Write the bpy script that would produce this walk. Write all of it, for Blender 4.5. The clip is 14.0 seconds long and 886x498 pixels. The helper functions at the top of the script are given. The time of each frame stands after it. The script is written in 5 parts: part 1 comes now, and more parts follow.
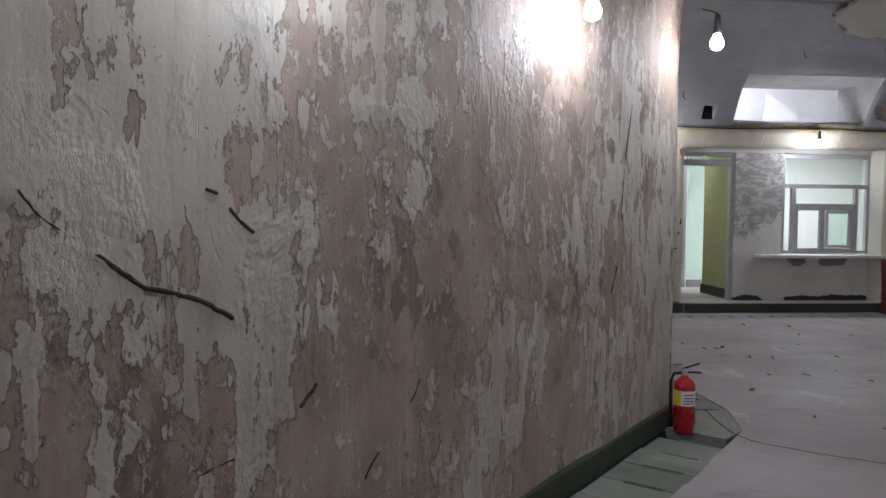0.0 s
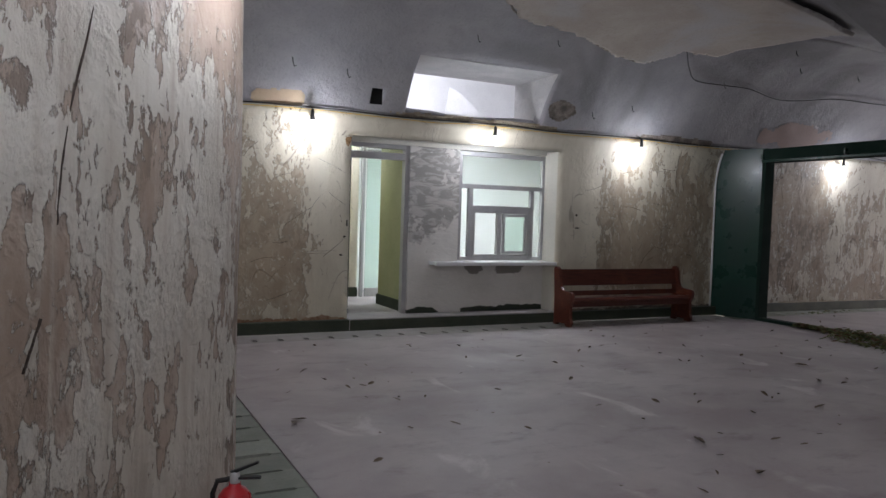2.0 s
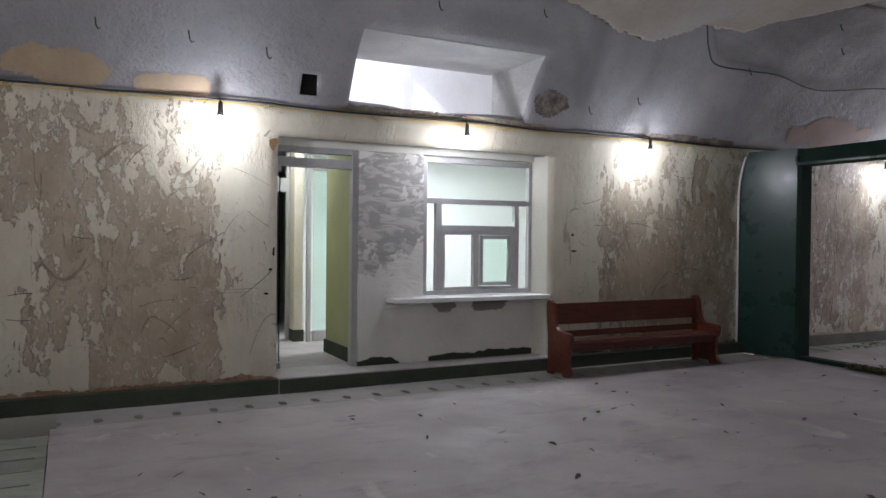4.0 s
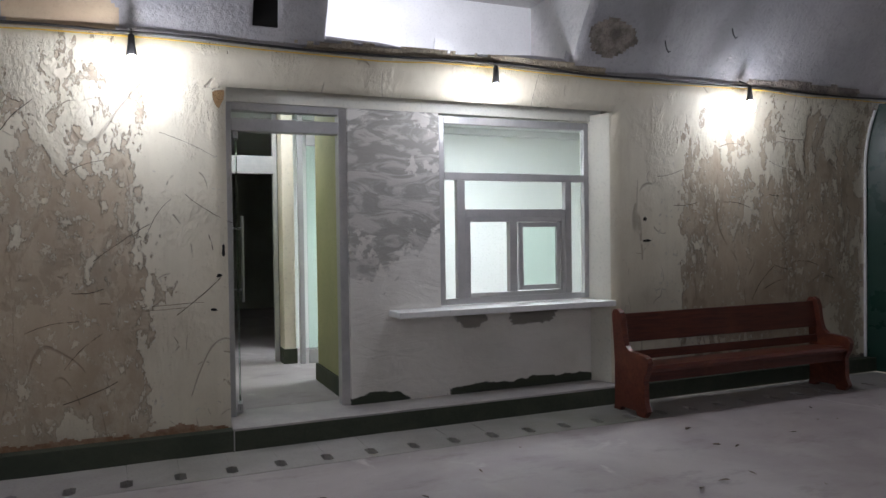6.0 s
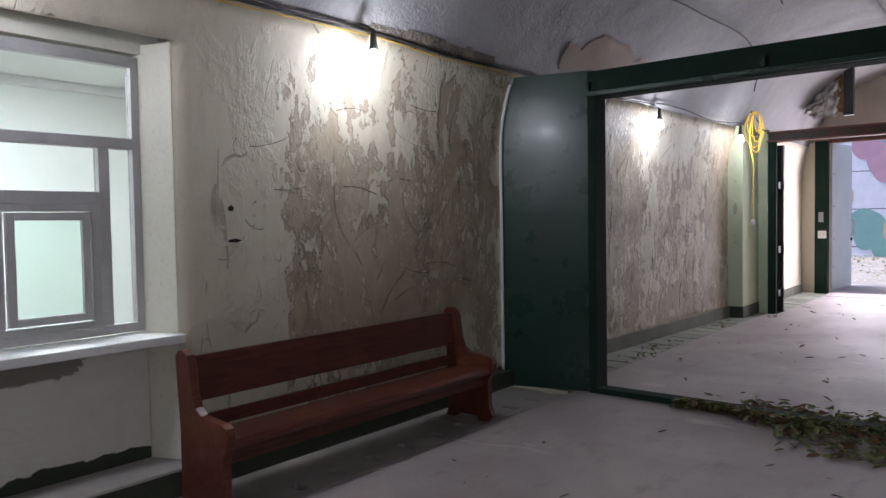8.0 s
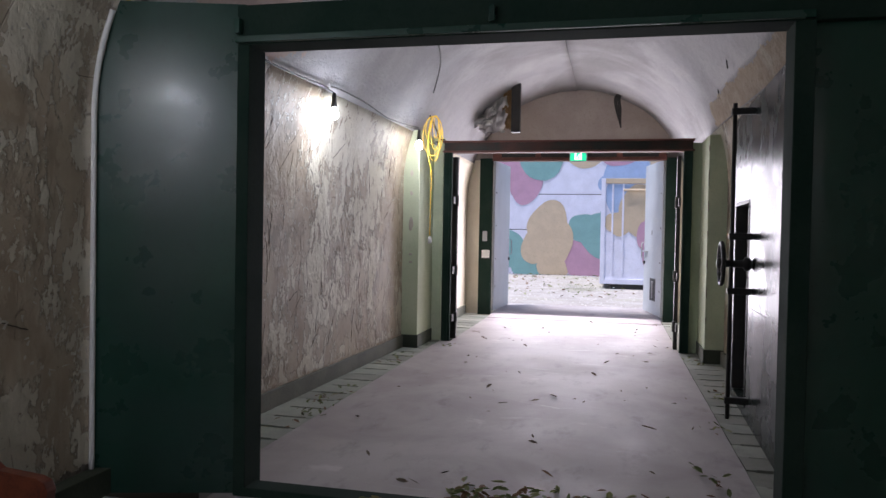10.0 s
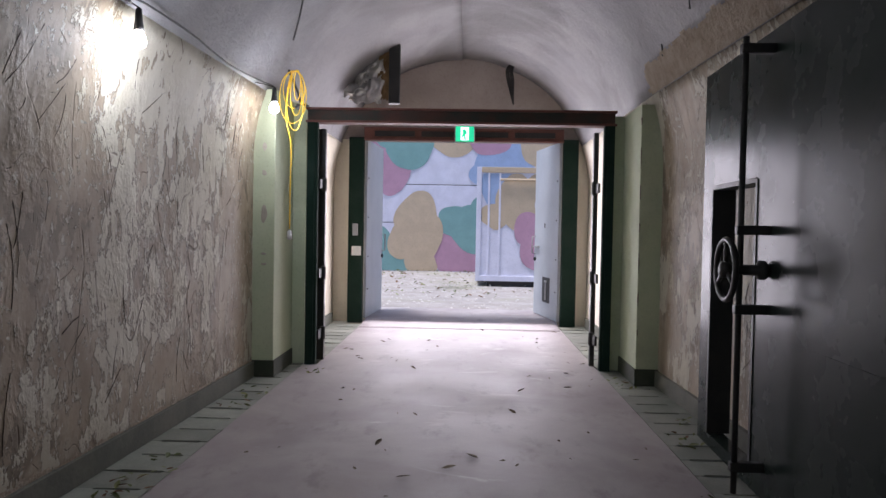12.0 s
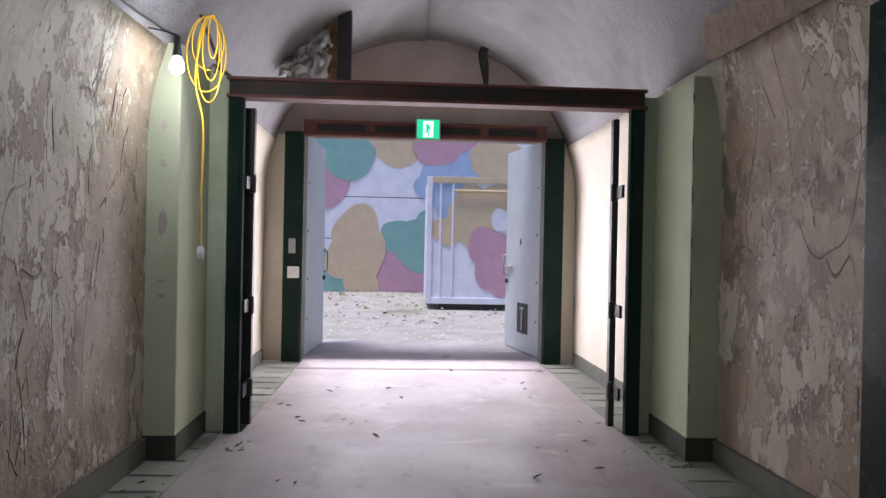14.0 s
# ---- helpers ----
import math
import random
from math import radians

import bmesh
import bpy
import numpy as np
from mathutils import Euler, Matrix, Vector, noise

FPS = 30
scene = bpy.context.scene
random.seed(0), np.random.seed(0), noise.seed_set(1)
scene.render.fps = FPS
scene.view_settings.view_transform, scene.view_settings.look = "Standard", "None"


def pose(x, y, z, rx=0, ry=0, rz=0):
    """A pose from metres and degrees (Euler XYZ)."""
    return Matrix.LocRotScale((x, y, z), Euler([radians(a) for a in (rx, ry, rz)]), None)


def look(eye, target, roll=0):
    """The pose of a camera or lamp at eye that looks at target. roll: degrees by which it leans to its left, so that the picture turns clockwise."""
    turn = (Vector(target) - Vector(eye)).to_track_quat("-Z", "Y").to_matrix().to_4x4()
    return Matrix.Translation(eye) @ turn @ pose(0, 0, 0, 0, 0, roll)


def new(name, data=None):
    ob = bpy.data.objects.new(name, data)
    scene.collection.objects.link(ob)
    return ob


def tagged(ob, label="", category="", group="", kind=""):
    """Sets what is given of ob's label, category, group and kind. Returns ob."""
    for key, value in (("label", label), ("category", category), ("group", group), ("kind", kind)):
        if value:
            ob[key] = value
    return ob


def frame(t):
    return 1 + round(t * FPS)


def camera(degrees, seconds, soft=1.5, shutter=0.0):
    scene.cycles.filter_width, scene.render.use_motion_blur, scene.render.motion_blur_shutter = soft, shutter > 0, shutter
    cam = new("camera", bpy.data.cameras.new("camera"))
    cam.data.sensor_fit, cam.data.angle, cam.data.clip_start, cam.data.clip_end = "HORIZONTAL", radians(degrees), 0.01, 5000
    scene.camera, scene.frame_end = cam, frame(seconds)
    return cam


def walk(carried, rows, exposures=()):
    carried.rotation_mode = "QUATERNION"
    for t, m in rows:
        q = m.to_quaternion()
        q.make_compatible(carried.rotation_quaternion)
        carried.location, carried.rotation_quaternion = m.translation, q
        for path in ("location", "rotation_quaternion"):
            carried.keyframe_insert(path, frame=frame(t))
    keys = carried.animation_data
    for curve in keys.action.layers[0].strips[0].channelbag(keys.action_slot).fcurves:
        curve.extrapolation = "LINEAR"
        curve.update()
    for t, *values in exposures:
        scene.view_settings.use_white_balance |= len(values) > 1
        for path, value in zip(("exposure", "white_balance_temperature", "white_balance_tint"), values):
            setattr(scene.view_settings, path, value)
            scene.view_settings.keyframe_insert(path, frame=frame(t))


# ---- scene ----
cam = camera(62.4, 14.0)
METRES, EYE, TILT, LEAN, TURN = 15.0, 1.45, 0.0, 0.0, -5.1
ROWS = [
    (0.0, 0.0, 0.0, 0.0, 0.02, -2.84, -0.5),
    (0.5, 0.0229, 0.0295, -0.0014, -8.28, -3.89, -0.4),
    (1.0, 0.0468, 0.0603, -0.0006, -14.71, -4.32, -0.74),
    (1.5, 0.0697, 0.0901, 0.0014, -18.5, -3.63, -1.75),
    (2.0, 0.0881, 0.1222, 0.0022, -21.16, -2.62, -1.78),
    (2.5, 0.1071, 0.1544, 0.003, -22.38, -1.93, -1.34),
    (3.0, 0.1247, 0.1871, 0.0032, -24.07, -1.25, -0.83),
    (5.5, 0.2099, 0.3457, -0.0002, -17.83, -0.64, 0.31),
    (6.0, 0.2265, 0.3779, -0.0007, -18.07, -1.16, 0.77),
    (6.5, 0.2486, 0.407, -0.0005, -20.28, -1.74, 1.13),
    (7.0, 0.2703, 0.436, 0.0, -27.05, -2.29, 1.39),
    (7.5, 0.2963, 0.4612, -0.0001, -35.02, -1.97, 1.04),
    (8.0, 0.3229, 0.4857, 0.0006, -45.6, -2.24, 0.9),
    (8.5, 0.3494, 0.5067, 0.0001, -53.47, -1.99, 1.01),
    (9.0, 0.3779, 0.5255, 0.0007, -60.43, -1.68, 0.18),
    (11.5, 0.5374, 0.5951, 0.0003, -81.71, -1.42, -1.16),
    (12.0, 0.5692, 0.6054, 0.0001, -83.0, -1.62, -1.04),
    (12.5, 0.6018, 0.6167, -0.0003, -84.07, -1.91, -1.01),
    (13.0, 0.6352, 0.6242, -0.0003, -85.62, -1.48, -0.88),
    (13.5, 0.6674, 0.6339, -0.0013, -86.97, -0.58, -1.29),
    (14.0, 0.7004, 0.6426, -0.0007, -88.28, -0.21, -1.14),
]
walk(cam, [(t, pose(0, 0, EYE, TILT, LEAN, TURN) @ pose(METRES * x, METRES * y, METRES * z, 90 + pitch, roll, yaw)) for t, x, y, z, yaw, pitch, roll in ROWS],
     exposures=[(t, stops, 6150, 15) for t, stops in ((0.0, 0.42), (1.0, 0.45), (2.0, 0.38), (3.0, 0.6), (5.5, 0.45), (6.5, 0.35), (7.5, 0.42), (9.0, 0.62), (11.5, 0.25), (14.0, 0.15))])

# ---- world, sun, large lights ----
world = bpy.data.worlds.new("sky")
scene.world = world
world.use_nodes = True
wt = world.node_tree
sky = wt.nodes.new("ShaderNodeTexSky")
sky.sky_type, sky.sun_disc = "NISHITA", False
sky.sun_elevation, sky.sun_rotation = radians(75), radians(60)
wt.links.new(sky.outputs[0], wt.nodes["Background"].inputs[0])
wt.nodes["Background"].inputs[1].default_value = 0.15


def lamp(name, kind, m, energy, colour, **values):
    d = bpy.data.lights.new(name, kind)
    d.energy, d.color = energy, colour
    if kind == "AREA":
        d.shape, d.size, d.size_y = "RECTANGLE", values["size"], values["size_y"]
    elif kind == "SUN":
        d.angle = values["angle"]
    else:
        d.shadow_soft_size = values["radius"]
    ob = new(name, d)
    ob.matrix_world = m
    return ob


lamp("sun", "SUN", look((0, 0, 10), (0.5, -0.9, 6.0)), 4.2, (1.0, 0.96, 0.96), angle=radians(14))
lamp("daylight_gate", "AREA", look((20.28, 8.38, 1.42), (15, 8.38, 1.1)), 122, (1.0, 0.93, 0.97), size=2.8, size_y=2.5)
lamp("office_light", "AREA", look((7.3, 12.2, 2.74), (7.3, 12.2, 0)), 54, (0.93, 1.0, 1.0), size=1.2, size_y=0.6)
# Unseen fill lamp added to brighten the hall behind the door.
lamp("hall_fill", "AREA", look((5.0, 12.3, 2.74), (5.0, 12.3, 0)), 11, (0.95, 1.0, 1.0), size=0.5, size_y=0.3)
lamp("shaft_light", "AREA", look((6.3, 12.0, 4.55), (6.3, 12.3, 0)), 40, (0.94, 0.94, 1.0), size=1.8, size_y=1.2)
BULB_WATTS, BULB_GLOW, BULB_TINT = 12.5, 60.0, (0.87, 0.915, 1.0)

# ---- materials ----


def material(name, rough=0.8, metal=0.0, spec=0.4):
    m = bpy.data.materials.new(name)
    m.use_nodes = True
    p = m.node_tree.nodes["Principled BSDF"]
    p.inputs["Roughness"].default_value = rough
    p.inputs["Metallic"].default_value = metal
    p.inputs["Specular IOR Level"].default_value = spec
    return m, m.node_tree, p


class Nodes:
    """Short ways to add nodes to one material."""

    def __init__(self, tree):
        self.t = tree
        self.geo = tree.nodes.new("ShaderNodeNewGeometry").outputs["Position"]

    def link(self, a, b):
        self.t.links.new(a, b)

    def scaled(self, s):
        n = self.t.nodes.new("ShaderNodeVectorMath")
        n.operation = "MULTIPLY"
        self.link(self.geo, n.inputs[0])
        n.inputs[1].default_value = s
        return n.outputs[0]

    def noise(self, scale, detail=4.0, rough=0.6, stretch=(1, 1, 1), distort=0.0):
        n = self.t.nodes.new("ShaderNodeTexNoise")
        n.inputs["Scale"].default_value, n.inputs["Detail"].default_value = scale, detail
        n.inputs["Roughness"].default_value, n.inputs["Distortion"].default_value = rough, distort
        self.link(self.scaled(stretch), n.inputs["Vector"])
        return n.outputs["Fac"]

    def ramp(self, fac, lo, hi):
        n = self.t.nodes.new("ShaderNodeMapRange")
        n.interpolation_type = "SMOOTHSTEP"
        n.inputs["From Min"].default_value, n.inputs["From Max"].default_value = lo, hi
        self.link(fac, n.inputs["Value"])
        return n.outputs[0]

    def maths(self, op, a, b):
        n = self.t.nodes.new("ShaderNodeMath")
        n.operation = op
        for i, v in enumerate((a, b)):
            if isinstance(v, (int, float)):
                n.inputs[i].default_value = v
            else:
                self.link(v, n.inputs[i])
        return n.outputs[0]

    def mix(self, fac, a, b):
        n = self.t.nodes.new("ShaderNodeMix")
        n.data_type = "RGBA"
        if isinstance(fac, (int, float)):
            n.inputs[0].default_value = fac
        else:
            self.link(fac, n.inputs[0])
        for i, v in ((6, a), (7, b)):
            if isinstance(v, tuple):
                n.inputs[i].default_value = (*v, 1)
            else:
                self.link(v, n.inputs[i])
        return n.outputs[2]

    def bump(self, height, strength, distance, p, before=None):
        n = self.t.nodes.new("ShaderNodeBump")
        n.inputs["Strength"].default_value, n.inputs["Distance"].default_value = strength, distance
        self.link(height, n.inputs["Height"])
        if before is not None:
            self.link(before, n.inputs["Normal"])
        self.link(n.outputs[0], p.inputs["Normal"])
        return n.outputs[0]

    def spot(self, centre, size, edge_noise, soft=0.06):
        """1 inside an uneven patch round a place of the world."""
        d = self.t.nodes.new("ShaderNodeVectorMath")
        d.operation = "SUBTRACT"
        self.link(self.geo, d.inputs[0])
        d.inputs[1].default_value = centre
        s = self.t.nodes.new("ShaderNodeVectorMath")
        s.operation = "DIVIDE"
        self.link(d.outputs[0], s.inputs[0])
        s.inputs[1].default_value = size
        l = self.t.nodes.new("ShaderNodeVectorMath")
        l.operation = "LENGTH"
        self.link(s.outputs[0], l.inputs[0])
        r = self.maths("ADD", l.outputs["Value"], self.maths("MULTIPLY", self.maths("SUBTRACT", edge_noise, 0.5), 2.2))
        return self.ramp(r, 1.0 + soft, 1.0 - soft)


def peeling(name, paint, paint2, under, under2, share=0.5, scratch=1.0, streaks=0.5, intact=(), flaked=(), tilt=0.0, stain=0.75):
    """Old paint worn thin in soft runs, with ragged crisp remnants on brown plaster."""
    m, t, p = material(name, 0.75)
    n = Nodes(t)
    big = n.noise(0.85, 4, 0.6, (1, 1, 0.7))
    wide = n.noise(2.3, 5, 0.62, (1, 1, 0.75), 0.3)
    rag = n.noise(8.5, 7, 0.64, (1.3, 1.3, 0.6), 0.2)
    run = n.noise(7.5, 4, 0.6, (1.5, 1.5, 0.09))
    tiny = n.noise(30, 5, 0.68, (1.2, 1.2, 0.7))
    c = n.maths("ADD", n.maths("MULTIPLY", n.maths("SUBTRACT", big, 0.5), 1.15), n.maths("MULTIPLY", n.maths("SUBTRACT", wide, 0.5), 0.75))
    for centre, size in intact:
        c = n.maths("ADD", c, n.maths("MULTIPLY", n.spot(centre, size, wide, 0.35), 0.26))
    for centre, size in flaked:
        c = n.maths("SUBTRACT", c, n.maths("MULTIPLY", n.spot(centre, size, wide, 0.35), 0.13))
    ragged = n.maths("ADD", n.maths("ADD", n.maths("MULTIPLY", n.maths("SUBTRACT", rag, 0.5), 0.80), n.maths("MULTIPLY", n.maths("SUBTRACT", tiny, 0.5), 0.22)), n.maths("MULTIPLY", n.maths("SUBTRACT", run, 0.5), 0.6 * streaks))
    both = n.maths("ADD", n.maths("ADD", c, ragged), share - 0.5)
    mask = n.ramp(both, -0.012, 0.012)
    worn = n.ramp(both, -0.20, 0.02)
    rim = n.maths("MULTIPLY", n.ramp(both, -0.05, -0.012), n.maths("SUBTRACT", 1.0, mask))
    grime = n.noise(1.7, 7, 0.66, (1, 1, 0.55))
    speck = n.noise(60, 4, 0.65)
    a = n.mix(n.ramp(grime, 0.34, 0.66), paint, paint2)
    b = n.mix(n.ramp(n.noise(3.1, 7, 0.66, (1, 1, 0.6)), 0.34, 0.66), under, under2)
    b = n.mix(n.maths("MULTIPLY", worn, n.ramp(n.noise(3.6, 6, 0.7, (1, 1, 0.4)), 0.36, 0.62)), b, n.mix(0.38, b, a))
    dark = n.maths("MULTIPLY", n.ramp(n.noise(5.5, 7, 0.66, (1.2, 1.2, 0.7), 0.3), 0.50, 0.53), n.ramp(n.noise(1.15, 4, 0.6), 0.50, 0.58))
    b = n.mix(n.maths("MULTIPLY", dark, stain), b, tuple(0.55 * u for u in under2))
    crumb = n.maths("MULTIPLY", n.ramp(n.noise(19, 6, 0.66, (1.1, 1.1, 0.75), 0.2), 0.565, 0.585), n.ramp(n.noise(1.9, 4, 0.6), 0.47, 0.56))
    mask = n.maths("MAXIMUM", mask, n.maths("MULTIPLY", crumb, 0.85))
    col = n.mix(mask, b, a)
    col = n.mix(n.maths("MULTIPLY", n.ramp(run, 0.48, 0.70), 0.55 * streaks), col, under2)
    col = n.mix(n.maths("MULTIPLY", n.ramp(n.noise(6.0, 4, 0.6, (1.7, 1.7, 0.07)), 0.55, 0.72), 0.5 * streaks), col, paint)
    col = n.mix(n.maths("MULTIPLY", rim, 0.42), col, tuple(0.5 * u for u in under2))
    col = n.mix(n.maths("MULTIPLY", n.ramp(speck, 0.60, 0.74), 0.30), col, tuple(0.55 * u for u in under2))
    lines = None
    for scale, st, width, lo in ((0.9, (1.3, 1.3, 0.55), 0.0030, 0.50), (1.5, (1.5, 1.5, 0.45), 0.0042, 0.53), (2.6, (1.2, 1.2, 0.8), 0.0050, 0.56)):
        w = n.noise(scale, 1, 0.4, (st[0] + tilt, st[1], st[2]), 0.15)
        line = n.ramp(n.maths("ABSOLUTE", n.maths("SUBTRACT", w, 0.5), 0), width, width * 0.25)
        line = n.maths("MULTIPLY", line, n.ramp(n.noise(scale * 2.3, 3, 0.6), lo, lo + 0.05))
        lines = line if lines is None else n.maths("MAXIMUM", lines, line)
    col = n.mix(n.maths("MULTIPLY", lines, 0.6 * scratch), col, (0.13, 0.095, 0.065))
    n.link(col, p.inputs["Base Color"])
    flake = n.maths("ADD", n.maths("MULTIPLY", mask, 0.55), n.maths("MULTIPLY", rag, 0.18))
    crust = n.maths("MULTIPLY", tiny, n.ramp(wide, 0.48, 0.62))
    h = n.maths("SUBTRACT", n.maths("ADD", flake, n.maths("MULTIPLY", crust, 0.9)), n.maths("MULTIPLY", lines, 0.5 * scratch))
    b1 = n.bump(h, 1.0, 0.015, p)
    n.bump(speck, 0.4, 0.003, p, b1)
    n.link(n.maths("ADD", n.maths("MULTIPLY", grime, 0.35), 0.42), p.inputs["Roughness"])
    return m


def rough_plain(name, c1, c2, scale=3.0, bump=0.4, depth=0.006, grain=60.0, rough=0.8, c3=None, spec=0.4, metal=0.0):
    """A surface with stains at one scale and grain at another."""
    m, t, p = material(name, rough, metal, spec)
    n = Nodes(t)
    col = n.mix(n.ramp(n.noise(scale, 6, 0.65), 0.34, 0.68), c1, c2)
    if c3:
        col = n.mix(n.ramp(n.noise(scale * 0.33, 4, 0.6, (1, 1, 1), 0.6), 0.5, 0.68), col, c3)
    g = n.noise(grain, 4, 0.65)
    col = n.mix(n.maths("MULTIPLY", n.ramp(g, 0.5, 0.75), 0.35), col, tuple(0.55 * v for v in c1))
    n.link(col, p.inputs["Base Color"])
    b1 = n.bump(g, bump, depth, p)
    n.bump(n.noise(scale * 2.5, 5, 0.6), bump, depth * 2, p, b1)
    n.link(n.maths("ADD", n.maths("MULTIPLY", n.noise(scale * 2, 4), 0.3), rough - 0.15), p.inputs["Roughness"])
    return m


WALL = peeling("peeling_wall_paint", (0.64, 0.60, 0.48), (0.55, 0.505, 0.395), (0.44, 0.365, 0.265), (0.34, 0.275, 0.195), 0.55, 0.7, 0.25,
               (((6.1, 10.4, 2.62), (2.3, 1.0, 0.26)), ((7.9, 10.4, 1.3), (0.50, 1.0, 1.7)), ((4.3, 10.4, 1.3), (0.32, 1.0, 1.8))),
               (((9.5, 10.4, 1.2), (0.9, 1.0, 1.3)), ((3.35, 10.4, 1.0), (0.35, 1.0, 1.2))), 0.0, 0.4)
TUNNEL = peeling("brown_peeling_tunnel_wall", (0.61, 0.58, 0.475), (0.52, 0.48, 0.375), (0.41, 0.335, 0.24), (0.275, 0.218, 0.152), 0.49, 1.2, 0.35, (), (((12.4, 10.4, 1.6), (0.9, 1.0, 1.2)),), 0.25)
NEAR = peeling("grey_peeling_wall", (0.60, 0.575, 0.51), (0.52, 0.485, 0.415), (0.42, 0.335, 0.265), (0.31, 0.24, 0.186), 0.45, 0.12, 0.9)
VAULT = rough_plain("roughcast_vault", (0.245, 0.24, 0.248), (0.325, 0.315, 0.318), 1.3, 0.9, 0.014, 30, 0.66, (0.18, 0.172, 0.174), 0.45)
PATCH = rough_plain("bare_plaster_patch", (0.36, 0.315, 0.265), (0.43, 0.39, 0.34), 1.6, 0.4, 0.006, 30, 0.8, (0.40, 0.39, 0.385))
CREAM = rough_plain("cream_paint", (0.80, 0.74, 0.62), (0.74, 0.67, 0.54), 1.8, 0.3, 0.004, 40, 0.75)
GREENISH = rough_plain("pale_green_paint", (0.46, 0.53, 0.36), (0.52, 0.57, 0.41), 2.2, 0.3, 0.004, 45, 0.75, (0.40, 0.44, 0.31))
PLINTH = rough_plain("dark_green_plinth_paint", (0.036, 0.046, 0.030), (0.060, 0.068, 0.046), 4, 0.4, 0.004, 40, 0.7)
GREYBASE = rough_plain("grey_green_base_paint", (0.10, 0.108, 0.085), (0.15, 0.15, 0.12), 4, 0.4, 0.004, 40, 0.75)
STEEL = rough_plain("dark_green_steel_paint", (0.010, 0.040, 0.028), (0.014, 0.052, 0.037), 2.0, 0.12, 0.002, 24, 0.30, (0.018, 0.045, 0.036), 0.42)
LEAFSTEEL = rough_plain("black_green_gloss_steel", (0.022, 0.032, 0.027), (0.030, 0.040, 0.034), 1.5, 0.10, 0.002, 18, 0.26, (0.022, 0.030, 0.026), 0.06)
# Rougher, duller copy of the steel paint that keeps glare off posts and beams.
DULL_STEEL = rough_plain("dull_green_black_steel", (0.012, 0.028, 0.021), (0.02, 0.036, 0.028), 3, 0.3, 0.003, 40, 0.85, None, 0.1)
BLACK = rough_plain("black_iron", (0.016, 0.017, 0.017), (0.03, 0.028, 0.026), 6, 0.2, 0.002, 60, 0.5)
RUST = rough_plain("red_brown_primer", (0.12, 0.045, 0.035), (0.17, 0.07, 0.055), 5, 0.3, 0.003, 50, 0.7)
DULLRUST = rough_plain("rust_stained_dark_steel", (0.022, 0.030, 0.024), (0.065, 0.032, 0.024), 3.5, 0.3, 0.003, 40, 0.7, (0.075, 0.03, 0.022))
ALU = rough_plain("grey_aluminium", (0.40, 0.395, 0.395), (0.46, 0.455, 0.45), 5, 0.05, 0.001, 80, 0.40, None, 0.5, 0.15)
DOORGREY = rough_plain("pale_grey_door_paint", (0.50, 0.54, 0.58), (0.56, 0.60, 0.64), 3, 0.1, 0.002, 40, 0.45)
PLASTER = rough_plain("white_plaster", (0.66, 0.645, 0.56), (0.72, 0.70, 0.61), 1.6, 0.3, 0.004, 40, 0.8)
OFFICE = rough_plain("office_wall_paint", (0.77, 0.79, 0.76), (0.81, 0.825, 0.80), 1.2, 0.1, 0.002, 40, 0.8)
OLIVE = rough_plain("yellow_green_wall_paint", (0.40, 0.40, 0.22), (0.46, 0.45, 0.26), 2, 0.15, 0.003, 40, 0.7)
WHITE = rough_plain("white_paint", (0.78, 0.78, 0.77), (0.72, 0.72, 0.71), 2, 0.2, 0.003, 40, 0.8)
DARKROOM = rough_plain("dark_room_wall", (0.26, 0.27, 0.22), (0.31, 0.32, 0.26), 2, 0.2, 0.003, 40, 0.8)
BOXGREY = rough_plain("grey_bin_paint", (0.34, 0.36, 0.38), (0.39, 0.40, 0.42), 3, 0.1, 0.002, 50, 0.5)
SLAB = rough_plain("grey_green_cover_slab", (0.25, 0.27, 0.23), (0.33, 0.34, 0.29), 2.6, 0.4, 0.004, 50, 0.85, (0.20, 0.22, 0.18))
st = SLAB.node_tree
oi = st.nodes.new("ShaderNodeObjectInfo")
hs = st.nodes.new("ShaderNodeHueSaturation")
mr = st.nodes.new("ShaderNodeMapRange")
mr.inputs["To Min"].default_value, mr.inputs["To Max"].default_value = 0.8, 1.15
sp = st.nodes["Principled BSDF"].inputs["Base Color"]
st.links.new(oi.outputs["Random"], mr.inputs["Value"])
st.links.new(mr.outputs[0], hs.inputs["Value"])
st.links.new(sp.links[0].from_socket, hs.inputs["Color"])
st.links.new(hs.outputs[0], sp)
ROOMSLAB = rough_plain("pinkish_grey_cover_slab", (0.30, 0.285, 0.27), (0.38, 0.36, 0.345), 1.4, 0.4, 0.004, 50, 0.85, (0.25, 0.25, 0.22))
# Near-black colour that paints the shade inside channels and holes.
PIT_SHADE = rough_plain("pit_shade_black", (0.007, 0.007, 0.006), (0.012, 0.011, 0.010), 5, 0.3, 0.004, 40, 0.9)
CABLE = rough_plain("black_cable", (0.02, 0.02, 0.02), (0.035, 0.033, 0.03), 9, 0.1, 0.001, 60, 0.55)
YELLOW = rough_plain("yellow_cable", (0.75, 0.47, 0.03), (0.68, 0.42, 0.03), 9, 0.1, 0.001, 60, 0.45)
FOIL = rough_plain("silver_foil", (0.62, 0.60, 0.58), (0.70, 0.68, 0.66), 6, 0.5, 0.01, 25, 0.32, None, 0.5, 0.85)
BROWN = rough_plain("brown_mineral_wool", (0.20, 0.12, 0.05), (0.28, 0.17, 0.08), 12, 0.8, 0.01, 60, 0.9)
RED = rough_plain("red_enamel", (0.48, 0.018, 0.025), (0.42, 0.016, 0.022), 5, 0.05, 0.001, 60, 0.28, None, 0.5)
